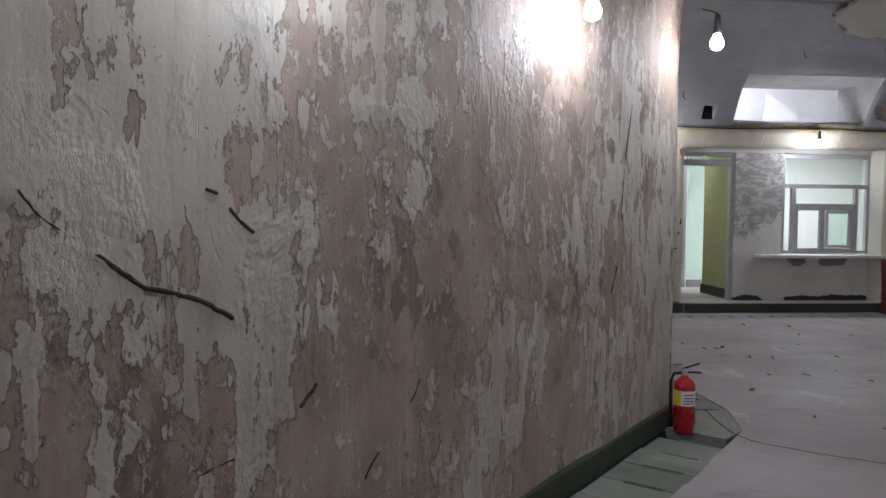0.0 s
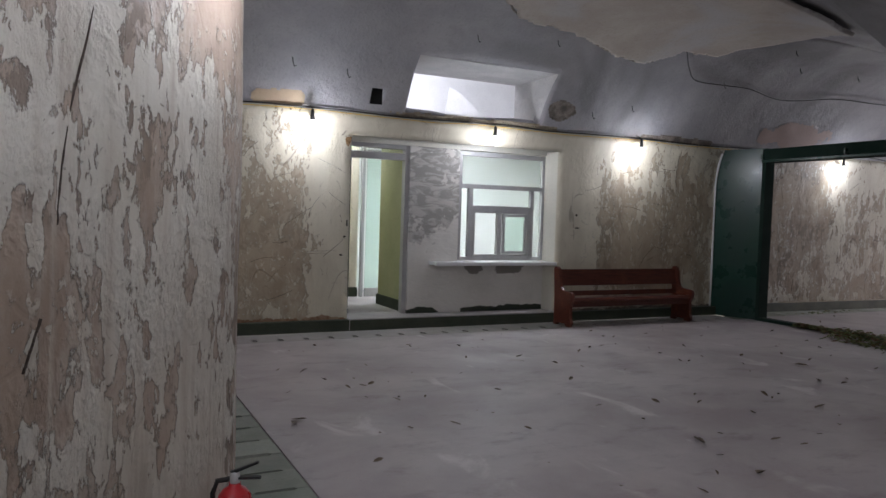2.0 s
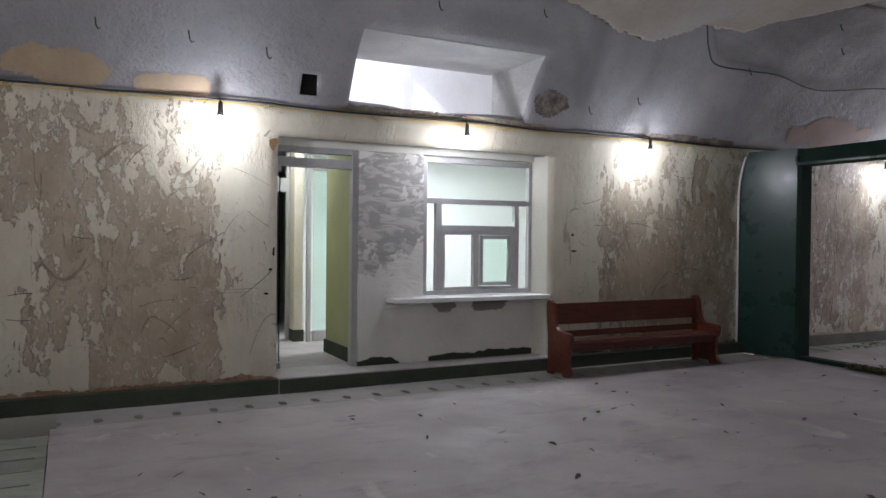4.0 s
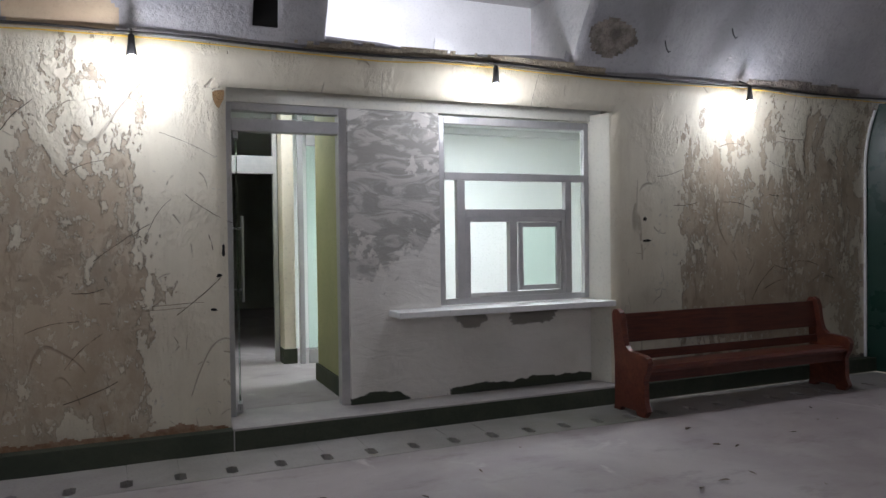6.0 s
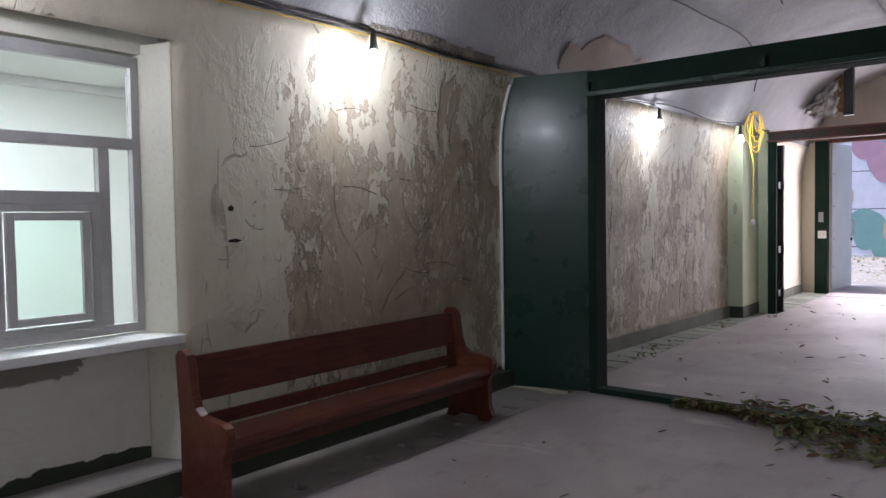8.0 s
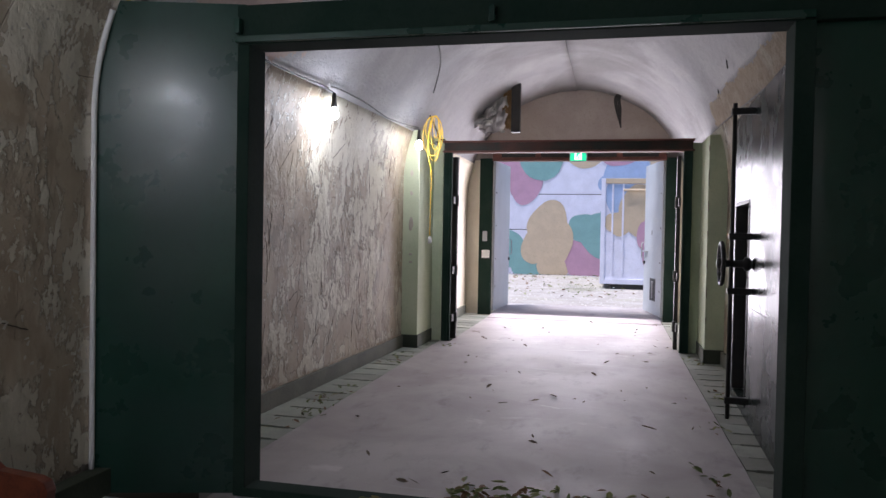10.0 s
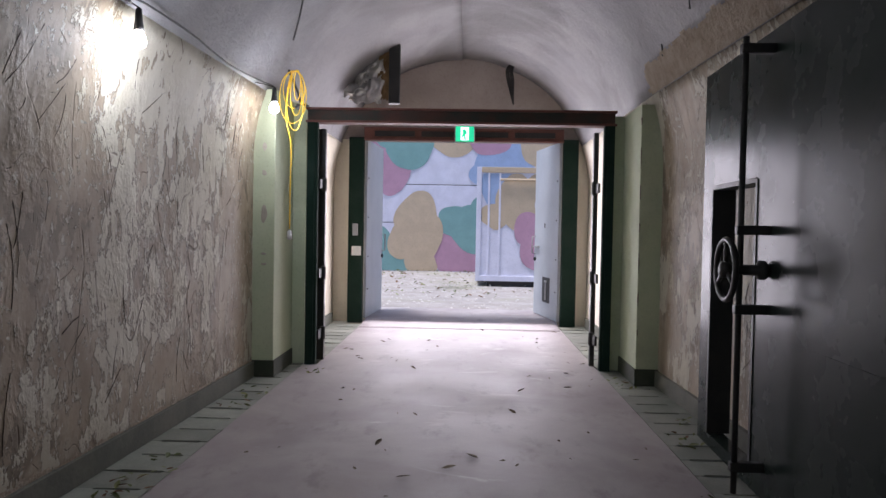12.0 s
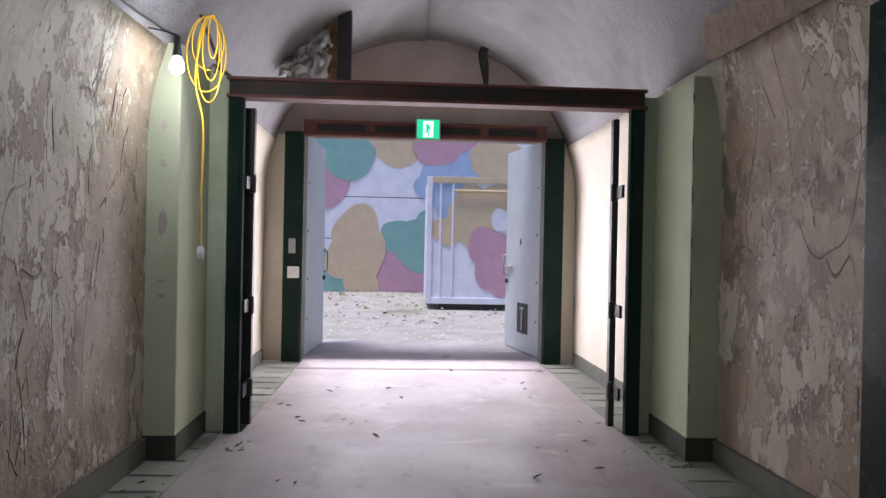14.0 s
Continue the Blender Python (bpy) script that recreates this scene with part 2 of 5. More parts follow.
LABEL_Y = rough_plain("yellow_label", (0.80, 0.66, 0.05), (0.76, 0.62, 0.05), 20, 0.02, 0.001, 60, 0.5)
PAPER = rough_plain("white_label", (0.78, 0.78, 0.76), (0.72, 0.72, 0.70), 20, 0.02, 0.001, 60, 0.5)


def floor_material():
    m, t, p = material("worn_concrete_floor", 0.7)
    n = Nodes(t)
    col = n.mix(n.ramp(n.noise(0.8, 6, 0.62, (1, 1, 1), 0.4), 0.32, 0.68), (0.31, 0.27, 0.27), (0.42, 0.385, 0.38))
    col = n.mix(n.maths("MULTIPLY", n.ramp(n.noise(2.6, 7, 0.72, (0.7, 1.4, 1)), 0.52, 0.70), 0.6), col, (0.22, 0.19, 0.187))
    col = n.mix(n.maths("MULTIPLY", n.ramp(n.noise(1.7, 5, 0.6, (1.3, 0.6, 1), 0.8), 0.60, 0.72), 0.7), col, (0.56, 0.53, 0.52))
    g = n.noise(70, 4, 0.7)
    col = n.mix(n.maths("MULTIPLY", n.ramp(g, 0.55, 0.75), 0.4), col, (0.2, 0.17, 0.165))
    n.link(col, p.inputs["Base Color"])
    b1 = n.bump(g, 0.3, 0.003, p)
    n.bump(n.noise(4, 5), 0.3, 0.008, p, b1)
    n.link(n.maths("ADD", n.maths("MULTIPLY", n.noise(1.3, 5), 0.5), 0.36), p.inputs["Roughness"])
    return m


FLOOR = floor_material()
GRAVEL = rough_plain("gravel_yard", (0.31, 0.285, 0.26), (0.41, 0.38, 0.355), 1.6, 0.9, 0.02, 22, 0.95, (0.33, 0.32, 0.26))


def wood_material(name="red_brown_varnished_wood", tone=1.0):
    m, t, p = material(name, 0.34, 0, 0.5)
    n = Nodes(t)
    g = n.noise(9, 6, 0.65, (0.35, 5, 5), 0.5)
    col = n.mix(n.ramp(g, 0.3, 0.7), *[tuple(v * tone for v in c) for c in ((0.050, 0.013, 0.009), (0.105, 0.029, 0.016))])
    col = n.mix(n.ramp(n.noise(3, 3), 0.5, 0.75), col, tuple(v * tone for v in (0.14, 0.045, 0.021)))
    n.link(col, p.inputs["Base Color"])
    n.bump(g, 0.1, 0.002, p)
    return m


WOOD = wood_material()
# Same wood scaled brighter: the lit ends and seat put into the colour.
WOOD_LIT = wood_material("orange_brown_wood_lit_tone", 1.35)


def plaster_patched():
    m, t, p = material("patched_grey_plaster", 0.8)
    n = Nodes(t)
    e = n.noise(2.6, 9, 0.66, (1, 1, 1.5), 0.5)
    base = n.mix(n.ramp(n.noise(1.8, 6, 0.65), 0.35, 0.7), (0.74, 0.72, 0.675), (0.64, 0.62, 0.575))
    swirl = n.noise(2.4, 5, 0.55, (1, 1, 2.6), 2.6)
    sw = n.mix(n.ramp(swirl, 0.46, 0.60), (0.34, 0.33, 0.305), (0.51, 0.495, 0.465))
    sw = n.mix(n.ramp(n.noise(5, 5, 0.6), 0.60, 0.64), sw, (0.62, 0.60, 0.56))
    col = n.mix(n.spot((5.74, 10.7, 1.86), (0.50, 0.6, 0.72), e), base, sw)
    col = n.mix(n.spot((6.42, 10.7, 0.78), (0.15, 0.6, 0.11), e), col, (0.25, 0.235, 0.21))
    col = n.mix(n.spot((7.0, 10.7, 0.78), (0.24, 0.6, 0.11), e), col, (0.25, 0.235, 0.21))
    for x, w in ((6.55, 0.35), (7.2, 0.5), (5.62, 0.22)):
        col = n.mix(n.spot((x, 10.7, 0.16), (w, 0.6, 0.07), e), col, (0.045, 0.055, 0.038))
    n.link(col, p.inputs["Base Color"])
    b1 = n.bump(n.maths("ADD", e, swirl), 0.6, 0.012, p)
    n.bump(n.noise(45, 4), 0.3, 0.003, p, b1)
    return m


PATCHED = plaster_patched()


def glass_material(name, tint, rough=0.02):
    m, t, p = material(name, rough, 0, 0.5)
    p.inputs["Base Color"].default_value = (*tint, 1)
    p.inputs["Transmission Weight"].default_value = 1.0
    p.inputs["IOR"].default_value = 1.45
    return m


GLASS = glass_material("clear_glass", (0.97, 1.0, 0.98))
GREENGLASS = glass_material("greenish_glass", (0.80, 0.95, 0.88))


def glow(name, colour, strength):
    m, t, p = material(name)
    p.inputs["Base Color"].default_value = (*colour, 1)
    p.inputs["Emission Color"].default_value = (*colour, 1)
    p.inputs["Emission Strength"].default_value = strength
    return m


BULB = glow("lit_bulb", (1.0, 0.96, 0.88), BULB_GLOW)
SIGN_GREEN = glow("lit_green_sign", (0.02, 0.50, 0.24), 1.1)
SIGN_WHITE = glow("lit_white_sign", (0.9, 1.0, 0.95), 1.2)


def flat_paint(name, c):
    return rough_plain(name, c, tuple(min(1, v * 1.12) for v in c), 2.5, 0.25, 0.004, 30, 0.85)


MURAL_WHITE = flat_paint("mural_white", (0.66, 0.65, 0.75))
MURAL_MAUVE = flat_paint("mural_mauve", (0.46, 0.27, 0.36))
MURAL_TAN = flat_paint("mural_tan", (0.52, 0.41, 0.29))
MURAL_TEAL = flat_paint("mural_teal", (0.20, 0.36, 0.35))
MURAL_BLUE = flat_paint("mural_blue", (0.32, 0.41, 0.60))


def leaf_material():
    m, t, p = material("dry_leaf", 0.7)
    n = Nodes(t)
    g = t.nodes.new("ShaderNodeNewGeometry").outputs["Random Per Island"]
    col = n.mix(n.ramp(g, 0.2, 0.6), (0.10, 0.125, 0.04), (0.22, 0.235, 0.095))
    col = n.mix(n.ramp(g, 0.68, 0.8), col, (0.16, 0.085, 0.040))
    n.link(col, p.inputs["Base Color"])
    return m


LEAF = leaf_material()
DRYLEAF = rough_plain("brown_dry_leaf", (0.10, 0.075, 0.05), (0.17, 0.13, 0.09), 14, 0.3, 0.003, 70, 0.8)
WEED = rough_plain("green_weed", (0.09, 0.15, 0.04), (0.14, 0.20, 0.06), 14, 0.1, 0.002, 70, 0.7)

# ---- building helpers ----


def part(name, bm, mat, parent=None, label=""):
    me = bpy.data.meshes.new(name)
    bm.to_mesh(me)
    bm.free()
    me.materials.append(mat)
    ob = new(name, me)
    if parent is not None:
        ob.parent = parent
    if label:
        ob["label"] = label
    return ob


def thing(name, label, category, m=None, group=""):
    ob = new(name)
    ob.empty_display_size = 0.1
    if m is not None:
        ob.matrix_world = m
    return tagged(ob, label, category, group)


def box(x0, x1, y0, y1, z0, z1, bevel=0.0, bm=None):
    b = bmesh.new()
    bmesh.ops.create_cube(b, size=1, matrix=Matrix.LocRotScale(((x0 + x1) / 2, (y0 + y1) / 2, (z0 + z1) / 2), None, (abs(x1 - x0), abs(y1 - y0), abs(z1 - z0))))
    if bevel:
        bmesh.ops.bevel(b, geom=b.edges[:], offset=bevel, segments=2, affect="EDGES", profile=0.6)
    return join(bm, b)


def join(bm, b):
    if bm is None:
        return b
    me = bpy.data.meshes.new("tmp")
    b.to_mesh(me)
    b.free()
    bm.from_mesh(me)
    bpy.data.meshes.remove(me)
    return bm


def prism(points, axis, a, b, bevel=0.0, bm=None):
    """Extrudes a polygon of two coordinates along one axis from a to b."""
    k = bmesh.new()
    at = {"x": lambda u, v, w: (w, u, v), "y": lambda u, v, w: (u, w, v), "z": lambda u, v, w: (u, v, w)}[axis]
    lo = [k.verts.new(at(u, v, a)) for u, v in points]
    hi = [k.verts.new(at(u, v, b)) for u, v in points]
    k.faces.new(lo)
    k.faces.new(hi)
    n = len(points)
    for i in range(n):
        k.faces.new((lo[i], lo[(i + 1) % n], hi[(i + 1) % n], hi[i]))
    bmesh.ops.recalc_face_normals(k, faces=k.faces[:])
    if bevel:
        bmesh.ops.bevel(k, geom=k.edges[:], offset=bevel, segments=2, affect="EDGES", profile=0.6)
    return join(bm, k)


def tube(points, radius, bm=None, sides=8, closed=False):
    """A round bar along a line of points."""
    k = bmesh.new()
    pts = [Vector(p) for p in points]
    rings = []
    for i, p in enumerate(pts):
        a = pts[max(i - 1, 0)] if not closed else pts[i - 1]
        b = pts[min(i + 1, len(pts) - 1)] if not closed else pts[(i + 1) % len(pts)]
        d = (b - a).normalized()
        u = d.cross(Vector((0.13, 0.27, 0.95))).normalized()
        v = d.cross(u)
        rings.append([k.verts.new(p + radius * (math.cos(q) * u + math.sin(q) * v)) for q in (2 * math.pi * j / sides for j in range(sides))])
    for i in range(len(rings) - (0 if closed else 1)):
        r, s = rings[i], rings[(i + 1) % len(rings)]
        for j in range(sides):
            k.faces.new((r[j], r[(j + 1) % sides], s[(j + 1) % sides], s[j])).smooth = True
    if not closed:
        k.faces.new(rings[0])
        k.faces.new(rings[-1])
    bmesh.ops.recalc_face_normals(k, faces=k.faces[:])
    return join(bm, k)


def turned(profile, centre=(0, 0, 0), sides=24, bm=None):
    """A body turned round z from (radius, height) steps."""
    k = bmesh.new()
    rings = [[k.verts.new((centre[0] + r * math.cos(2 * math.pi * j / sides), centre[1] + r * math.sin(2 * math.pi * j / sides), centre[2] + z)) for j in range(sides)] for r, z in profile]
    for r, s in zip(rings, rings[1:]):
        for j in range(sides):
            k.faces.new((r[j], r[(j + 1) % sides], s[(j + 1) % sides], s[j])).smooth = True
    k.faces.new(rings[0])
    k.faces.new(rings[-1])
    bmesh.ops.recalc_face_normals(k, faces=k.faces[:])
    return join(bm, k)


def steps(a, b, size, extra=()):
    n = max(1, round((b - a) / size))
    vals = [a + (b - a) * i / n for i in range(n + 1)] + [e for e in extra if a < e < b]
    vals = sorted(vals)
    out = [vals[0]]
    for v in vals[1:]:
        if v - out[-1] > 1e-4:
            out.append(v)
    return out


def sheet(us, vs, place, skip=lambda u, v: False):
    """A grid of cells, each corner set by place(u, v)."""
    k = bmesh.new()
    rows = [[k.verts.new(place(u, v)) for v in vs] for u in us]
    for i in range(len(us) - 1):
        for j in range(len(vs) - 1):
            if not skip((us[i] + us[i + 1]) / 2, (vs[j] + vs[j + 1]) / 2):
                k.faces.new((rows[i][j], rows[i + 1][j], rows[i + 1][j + 1], rows[i][j + 1])).smooth = True
    loose = [v for v in k.verts if not v.link_faces]
    bmesh.ops.delete(k, geom=loose, context="VERTS")
    return k


def thicken(ob, t, offset):
    s = ob.modifiers.new("thickness", "SOLIDIFY")
    s.thickness, s.offset = t, offset
    return ob


def setting(ob, label="", category=""):
    return tagged(ob, label, category, kind="structure")


# ---- the tunnel: walls and vault ----
MID, HALF, SPRING, RISE = 8.40, 2.10, 2.05, 1.95
PAINT_TOP = 2.72
TH0 = math.asin((PAINT_TOP - SPRING) / RISE)


def half(x):
    """The tunnel narrows a little towards the second gate."""
    return HALF - 0.17 * min(1, max(0, (x - 11.0) / 5.2))


def arch_off(z):
    return HALF if z <= SPRING else HALF * math.sqrt(max(0, 1 - ((z - SPRING) / RISE) ** 2))


def arch_z(off):
    return SPRING + RISE * math.sqrt(max(0, 1 - min(1, (off / HALF) ** 2)))


def uneven(x, z, k=0.012):
    return k * noise.noise(Vector((x * 1.1, z * 1.3, 4.0))) + 0.4 * k * noise.noise(Vector((x * 4, z * 4, 9.0)))


def north(x, z):
    return (x, MID + arch_off(z) * half(x) / HALF - abs(uneven(x, z)), z)


def south(x, z):
    return (x, MID - arch_off(z) * half(x) / HALF + abs(uneven(x + 40, z)), z)


RX0, RX1, RZ = 4.50, 7.66, 2.45
in_recess = lambda x, z: RX0 < x < RX1 and z < RZ
k = sheet(steps(2.0, 11.0, 0.12, (RX0, RX1)), steps(0, PAINT_TOP, 0.1, (RZ,)), north, in_recess)
setting(thicken(part("wall_north", k, WALL), 0.2, -1), "cream wall paint peeling off brown plaster", "wall")
k = sheet(steps(11.0, 17.0, 0.12), steps(0, PAINT_TOP, 0.1), north)
setting(thicken(part("wall_north_tunnel", k, TUNNEL), 0.2, -1), "brown plaster wall with flaking cream paint and scratches", "wall")
k = sheet(steps(17.0, 20.42, 0.12), steps(0, PAINT_TOP, 0.1), north)
setting(thicken(part("wall_north_porch", k, CREAM), 0.2, -1), "cream painted curved porch wall", "wall")
k = sheet(steps(9.0, 17.0, 0.12), steps(0, PAINT_TOP, 0.1), south)
setting(thicken(part("wall_south", k, TUNNEL), 0.2, 1), "cream wall paint peeling off brown plaster", "wall")
k = sheet(steps(17.0, 20.42, 0.12), steps(0, PAINT_TOP, 0.1), south)
setting(thicken(part("wall_south_porch", k, CREAM), 0.2, 1), "cream painted curved porch wall", "wall")

SK = (5.15, 7.18, 2.78, 3.42)
SQ = (4.66, 4.83, 2.84, 3.02)
th_of = lambda z: math.asin((z - SPRING) / RISE)


def vault_point(x, th, wide=None):
    c, s = math.cos(th), math.sin(th)
    d = 0.025 * noise.noise(Vector((x * 0.9, th * 2.2, 2.0))) + 0.010 * noise.noise(Vector((x * 3.3, th * 7, 5.0)))
    if th - TH0 < 0.02:
        d = 0.0
    return (x, MID + ((wide or half(x)) - d) * c, SPRING + (RISE - d) * s)


def in_opening(x, th):
    z = SPRING + RISE * math.sin(th)
    return (SK[0] < x < SK[1] and SK[2] < z < SK[3]) or (SQ[0] < x < SQ[1] and SQ[2] < z < SQ[3])


k = sheet(steps(2.0, 20.42, 0.12, (SK[0], SK[1], SQ[0], SQ[1])), steps(TH0, math.pi / 2, 0.06, tuple(th_of(z) for z in (*SK[2:], *SQ[2:]))), vault_point, in_opening)
setting(thicken(part("ceiling", k, VAULT), 0.16, -1), "grey roughcast vaulted ceiling", "ceiling")


def smooth(v):
    v = min(1, max(0, v))
    return v * v * (3 - 2 * v)


def south_vault(x, th):
    px, py, pz = vault_point(x + 30, th, half(x))
    w = smooth((10.8 - x) / 4.5)
    return (x, 2 * MID - py, pz + w * (SPRING + RISE - pz))


k = sheet(steps(-3.6, 20.42, 0.12), steps(TH0, math.pi / 2, 0.07), south_vault)
setting(thicken(part("ceiling_south", k, VAULT), 0.16, 1), "grey roughcast vaulted ceiling", "ceiling")
y_edge = MID - HALF * math.cos(TH0)
k = sheet(steps(-3.6, 9.2, 0.3), steps(-4.0, y_edge, 0.3),
          lambda x, y: (x, y, PAINT_TOP + smooth((10.8 - x) / 4.5) * (SPRING + RISE - PAINT_TOP) + 0.02 * noise.noise(Vector((x, y, 1)))))
setting(thicken(part("ceiling_branch", k, VAULT), 0.16, 1), "grey roughcast ceiling of the side branch", "ceiling")

# ---- the diagonal near wall with its rounded corner ----
path = [(-3.2 + (1.72 + 3.2) * i / 40, -1.12 + (4.52 + 1.12) * i / 40) for i in range(41)]
path += [(1.90, 4.735), (2.02, 4.89), (2.10, 5.03), (2.135, 5.16), (2.14, 5.30)] + [(2.14 - 0.02 * i / 20, 5.3 + 5.2 * i / 20) for i in range(1, 21)]


def near_wall(i, z):
    x, y = path[int(i)]
    d = uneven(x * 1.3 + y, z, 0.018)
    lean = 0.10 * smooth((z - 2.1) / 1.9) ** 2
    return (x + 0.75 * (d + lean), y - 0.65 * (d + lean), z)


k = sheet(list(range(len(path))), steps(0, 4.05, 0.1), near_wall)
setting(thicken(part("wall_west", k, NEAR), 0.25, -1), "flaking grey-brown plaster wall with rounded corner", "wall")
# Out-of-view walls added to close the branch; the first also bounces light back.
for i, (a, b) in enumerate((((9.0, 6.3), (0.2, -3.8)), ((0.2, -3.8), (-3.4, -3.8)), ((-3.4, -3.8), (-3.4, -1.0)))):
    d = Vector((b[0] - a[0], b[1] - a[1]))
    ob = part("wall_branch_%d" % (i + 1), box(0, d.length, -0.2, 0, 0, 4.1), NEAR)
    ob.matrix_world = pose(a[0], a[1], 0, 0, 0, math.degrees(math.atan2(d.y, d.x)) + 0)
    ob.matrix_world = ob.matrix_world @ pose(0, 0.2, 0)
    setting(ob, "flaking grey-brown plaster wall", "wall")
# Out of view, added to back the gap above the south wall.
setting(part("wall_south_end", box(8.9, 11.4, 5.95, 6.08, 0, 4.1), NEAR), "grey-brown plaster wall", "wall")

# ---- floors ----
setting(part("channel_floor", box(-3.6, 20.6, -4.0, 10.6, -0.6, -0.5), PIT_SHADE), "bottom of the floor channels, shade put into its near-black colour", "floor")
ND, SD = 9.86, 6.90
k = prism([(11.0, ND), (2.60, ND), (2.60, 5.15), (2.45, 4.66), (-2.846, -1.429), (-3.4, -3.8), (0.2, -3.8), (8.95, 6.2), (11.0, 6.2)], "z", -0.5, 0)
bmesh.ops.triangulate(k, faces=k.faces[:])
setting(part("floor", k, FLOOR), "worn pinkish grey concrete floor", "floor")
k = prism([(11.0, SD), (20.6, SD), (20.6, 9.84), (16.95, 9.84), (16.95, 9.985), (11.0, 9.985)], "z", -0.5, 0)
setting(part("floor_tunnel", k, FLOOR), "worn pinkish grey concrete floor", "floor")
k = prism([(19.8, 0.003), (19.83, 0.016), (20.6, 0.045), (22.15, 0.045), (22.18, -0.03), (19.8, -0.03)], "y", 6.93, 9.82)
setting(part("threshold_ramp", k, FLOOR), "flat concrete threshold ramp at the gate", "ramp")
bm = sheet(steps(20.6, 60, 1.0) + [120, 400], [-300, -60, -20, 0, 4, 6, 7, 8, 9, 10, 11, 12, 16, 30, 80, 300], lambda x, y: (x, y, 0.03 * noise.noise(Vector((x * 0.6, y * 0.6, 0))) - 0.02))
setting(part("ground", bm, GRAVEL), "gravel yard with scattered debris", "ground")

# ---- end wall at the outer gate ----
GX = 20.42
setting(part("wall_east_north", box(GX, GX + 0.3, 9.86, 10.7, 0, 2.779), CREAM), "cream painted jamb of the outer gate", "wall")
setting(part("wall_east_south", box(GX, GX + 0.3, 6.1, 6.87, 0, 2.779), CREAM), "cream painted jamb of the outer gate", "wall")
k = box(GX, GX + 0.3, 6.1, 10.7, 2.78, 4.15)
setting(part("wall_east", k, rough_plain("grey_brown_lunette", (0.36, 0.31, 0.28), (0.43, 0.38, 0.35), 1.5, 0.4, 0.005, 35)), "grey-brown end wall over the outer gate", "wall")

# ---- recess with door and window ----
Y0, YB = 10.70, 10.85
setting(part("recess_wall", box(5.41, 6.155, Y0, YB, 0.0, 2.398), PATCHED), "white plaster panel with grey bare patches", "wall")
setting(part("recess_wall_low", box(6.155, 7.575, Y0, YB, 0.0, 0.85), PATCHED), "white plaster below the hatch window", "wall")
k = prism([(7.575, 10.72), (7.575, YB), (8.0, YB), (8.0, 10.702), (7.67, 10.702), (7.652, 10.515)], "z", 0.142, RZ + 0.002)
setting(part("recess_reveal", k, PLASTER), "white splayed window reveal", "wall")
setting(part("recess_head", box(4.45, 7.8, Y0, YB, 2.40, RZ + 0.15), PLASTER), "plaster head over door and window", "wall")
setting(part("plinth_room", box(2.1, 10.93, 10.395, 10.50, 0, 0.138, 0.004), PLINTH), "dark green painted plinth", "plinth")
setting(part("recess_step", box(RX0, RX1, 10.392, 10.95, 0.0, 0.15, 0.006), rough_plain("grey_step", (0.36, 0.34, 0.33), (0.44, 0.42, 0.40), 3, 0.3, 0.004)), "raised concrete step in the recess", "step")
setting(part("plinth_step_face", box(RX0 + 0.01, RX1 - 0.01, 10.384, 10.391, 0.0, 0.135), PLINTH), "dark green painted step face", "plinth")

# window with a sliding hatch
win = setting(new("window_1"), "grey aluminium office window with a sliding hatch", "window")
WY = 10.745


def bar(x0, x1, z0, z1, parent=win, name="window_frame", y=WY, d=0.06, mat=ALU):
    return part(name, box(x0, x1, y - d / 2, y + d / 2, z0, z1, 0.004), mat, parent)


WX0, WX1, WZ0, WZ1 = 6.16, 7.572, 0.87, 2.385
bar(WX0, WX0 + 0.045, WZ0, WZ1)
bar(WX1 - 0.045, WX1, WZ0, WZ1)
bar(WX0 + 0.045, WX1 - 0.045, WZ0, WZ0 + 0.05)
bar(WX0 + 0.045, WX1 - 0.045, WZ1 - 0.06, WZ1)
bar(WX0 + 0.045, WX1 - 0.045, 1.875, 1.935)
bar(6.315, 6.385, WZ0 + 0.05, 1.875)
bar(7.335, 7.395, WZ0 + 0.05, 1.875)
bar(6.385, 7.335, 1.575, 1.64)
hatch = bar(6.385, 6.43, 0.92, 1.575, win, "hatch_frame")
bar(7.29, 7.335, 0.92, 1.575, win, "hatch_frame")
bar(6.43, 7.29, 1.535, 1.575, win, "hatch_frame")
bar(6.43, 7.29, 0.92, 0.955, win, "hatch_frame")
bar(6.79, 6.86, 0.955, 1.535, win, "hatch_frame")
sash = part("sliding_sash", box(6.87, 6.91, 10.70, 10.73, 0.965, 1.53, 0.003), ALU, win)
for a, b, c, d in ((7.235, 7.275, 0.965, 1.53), (6.91, 7.235, 0.965, 1.005), (6.91, 7.235, 1.49, 1.53)):
    part("sash_bar", box(a, b, 10.70, 10.73, c, d, 0.003), ALU, sash)
for a, b, c, d, y in ((WX0 + 0.05, WX1 - 0.05, 1.94, 2.32, WY), (6.21, 6.31, 0.925, 1.87, WY), (7.40, 7.52, 0.925, 1.87, WY), (6.39, 7.33, 1.645, 1.87, WY), (6.91, 7.235, 1.005, 1.49, 10.715)):
    g = part("pane", box(a, b, y - 0.003, y + 0.003, c, d), GREENGLASS if y != WY else GLASS, win)
    g.visible_shadow = False
k = box(5.72, 7.668, 10.46, 10.77, 0.81, 0.858, 0.006)
tagged(part("window_sill", k, WHITE), "white stone counter sill below the hatch window", "window sill")

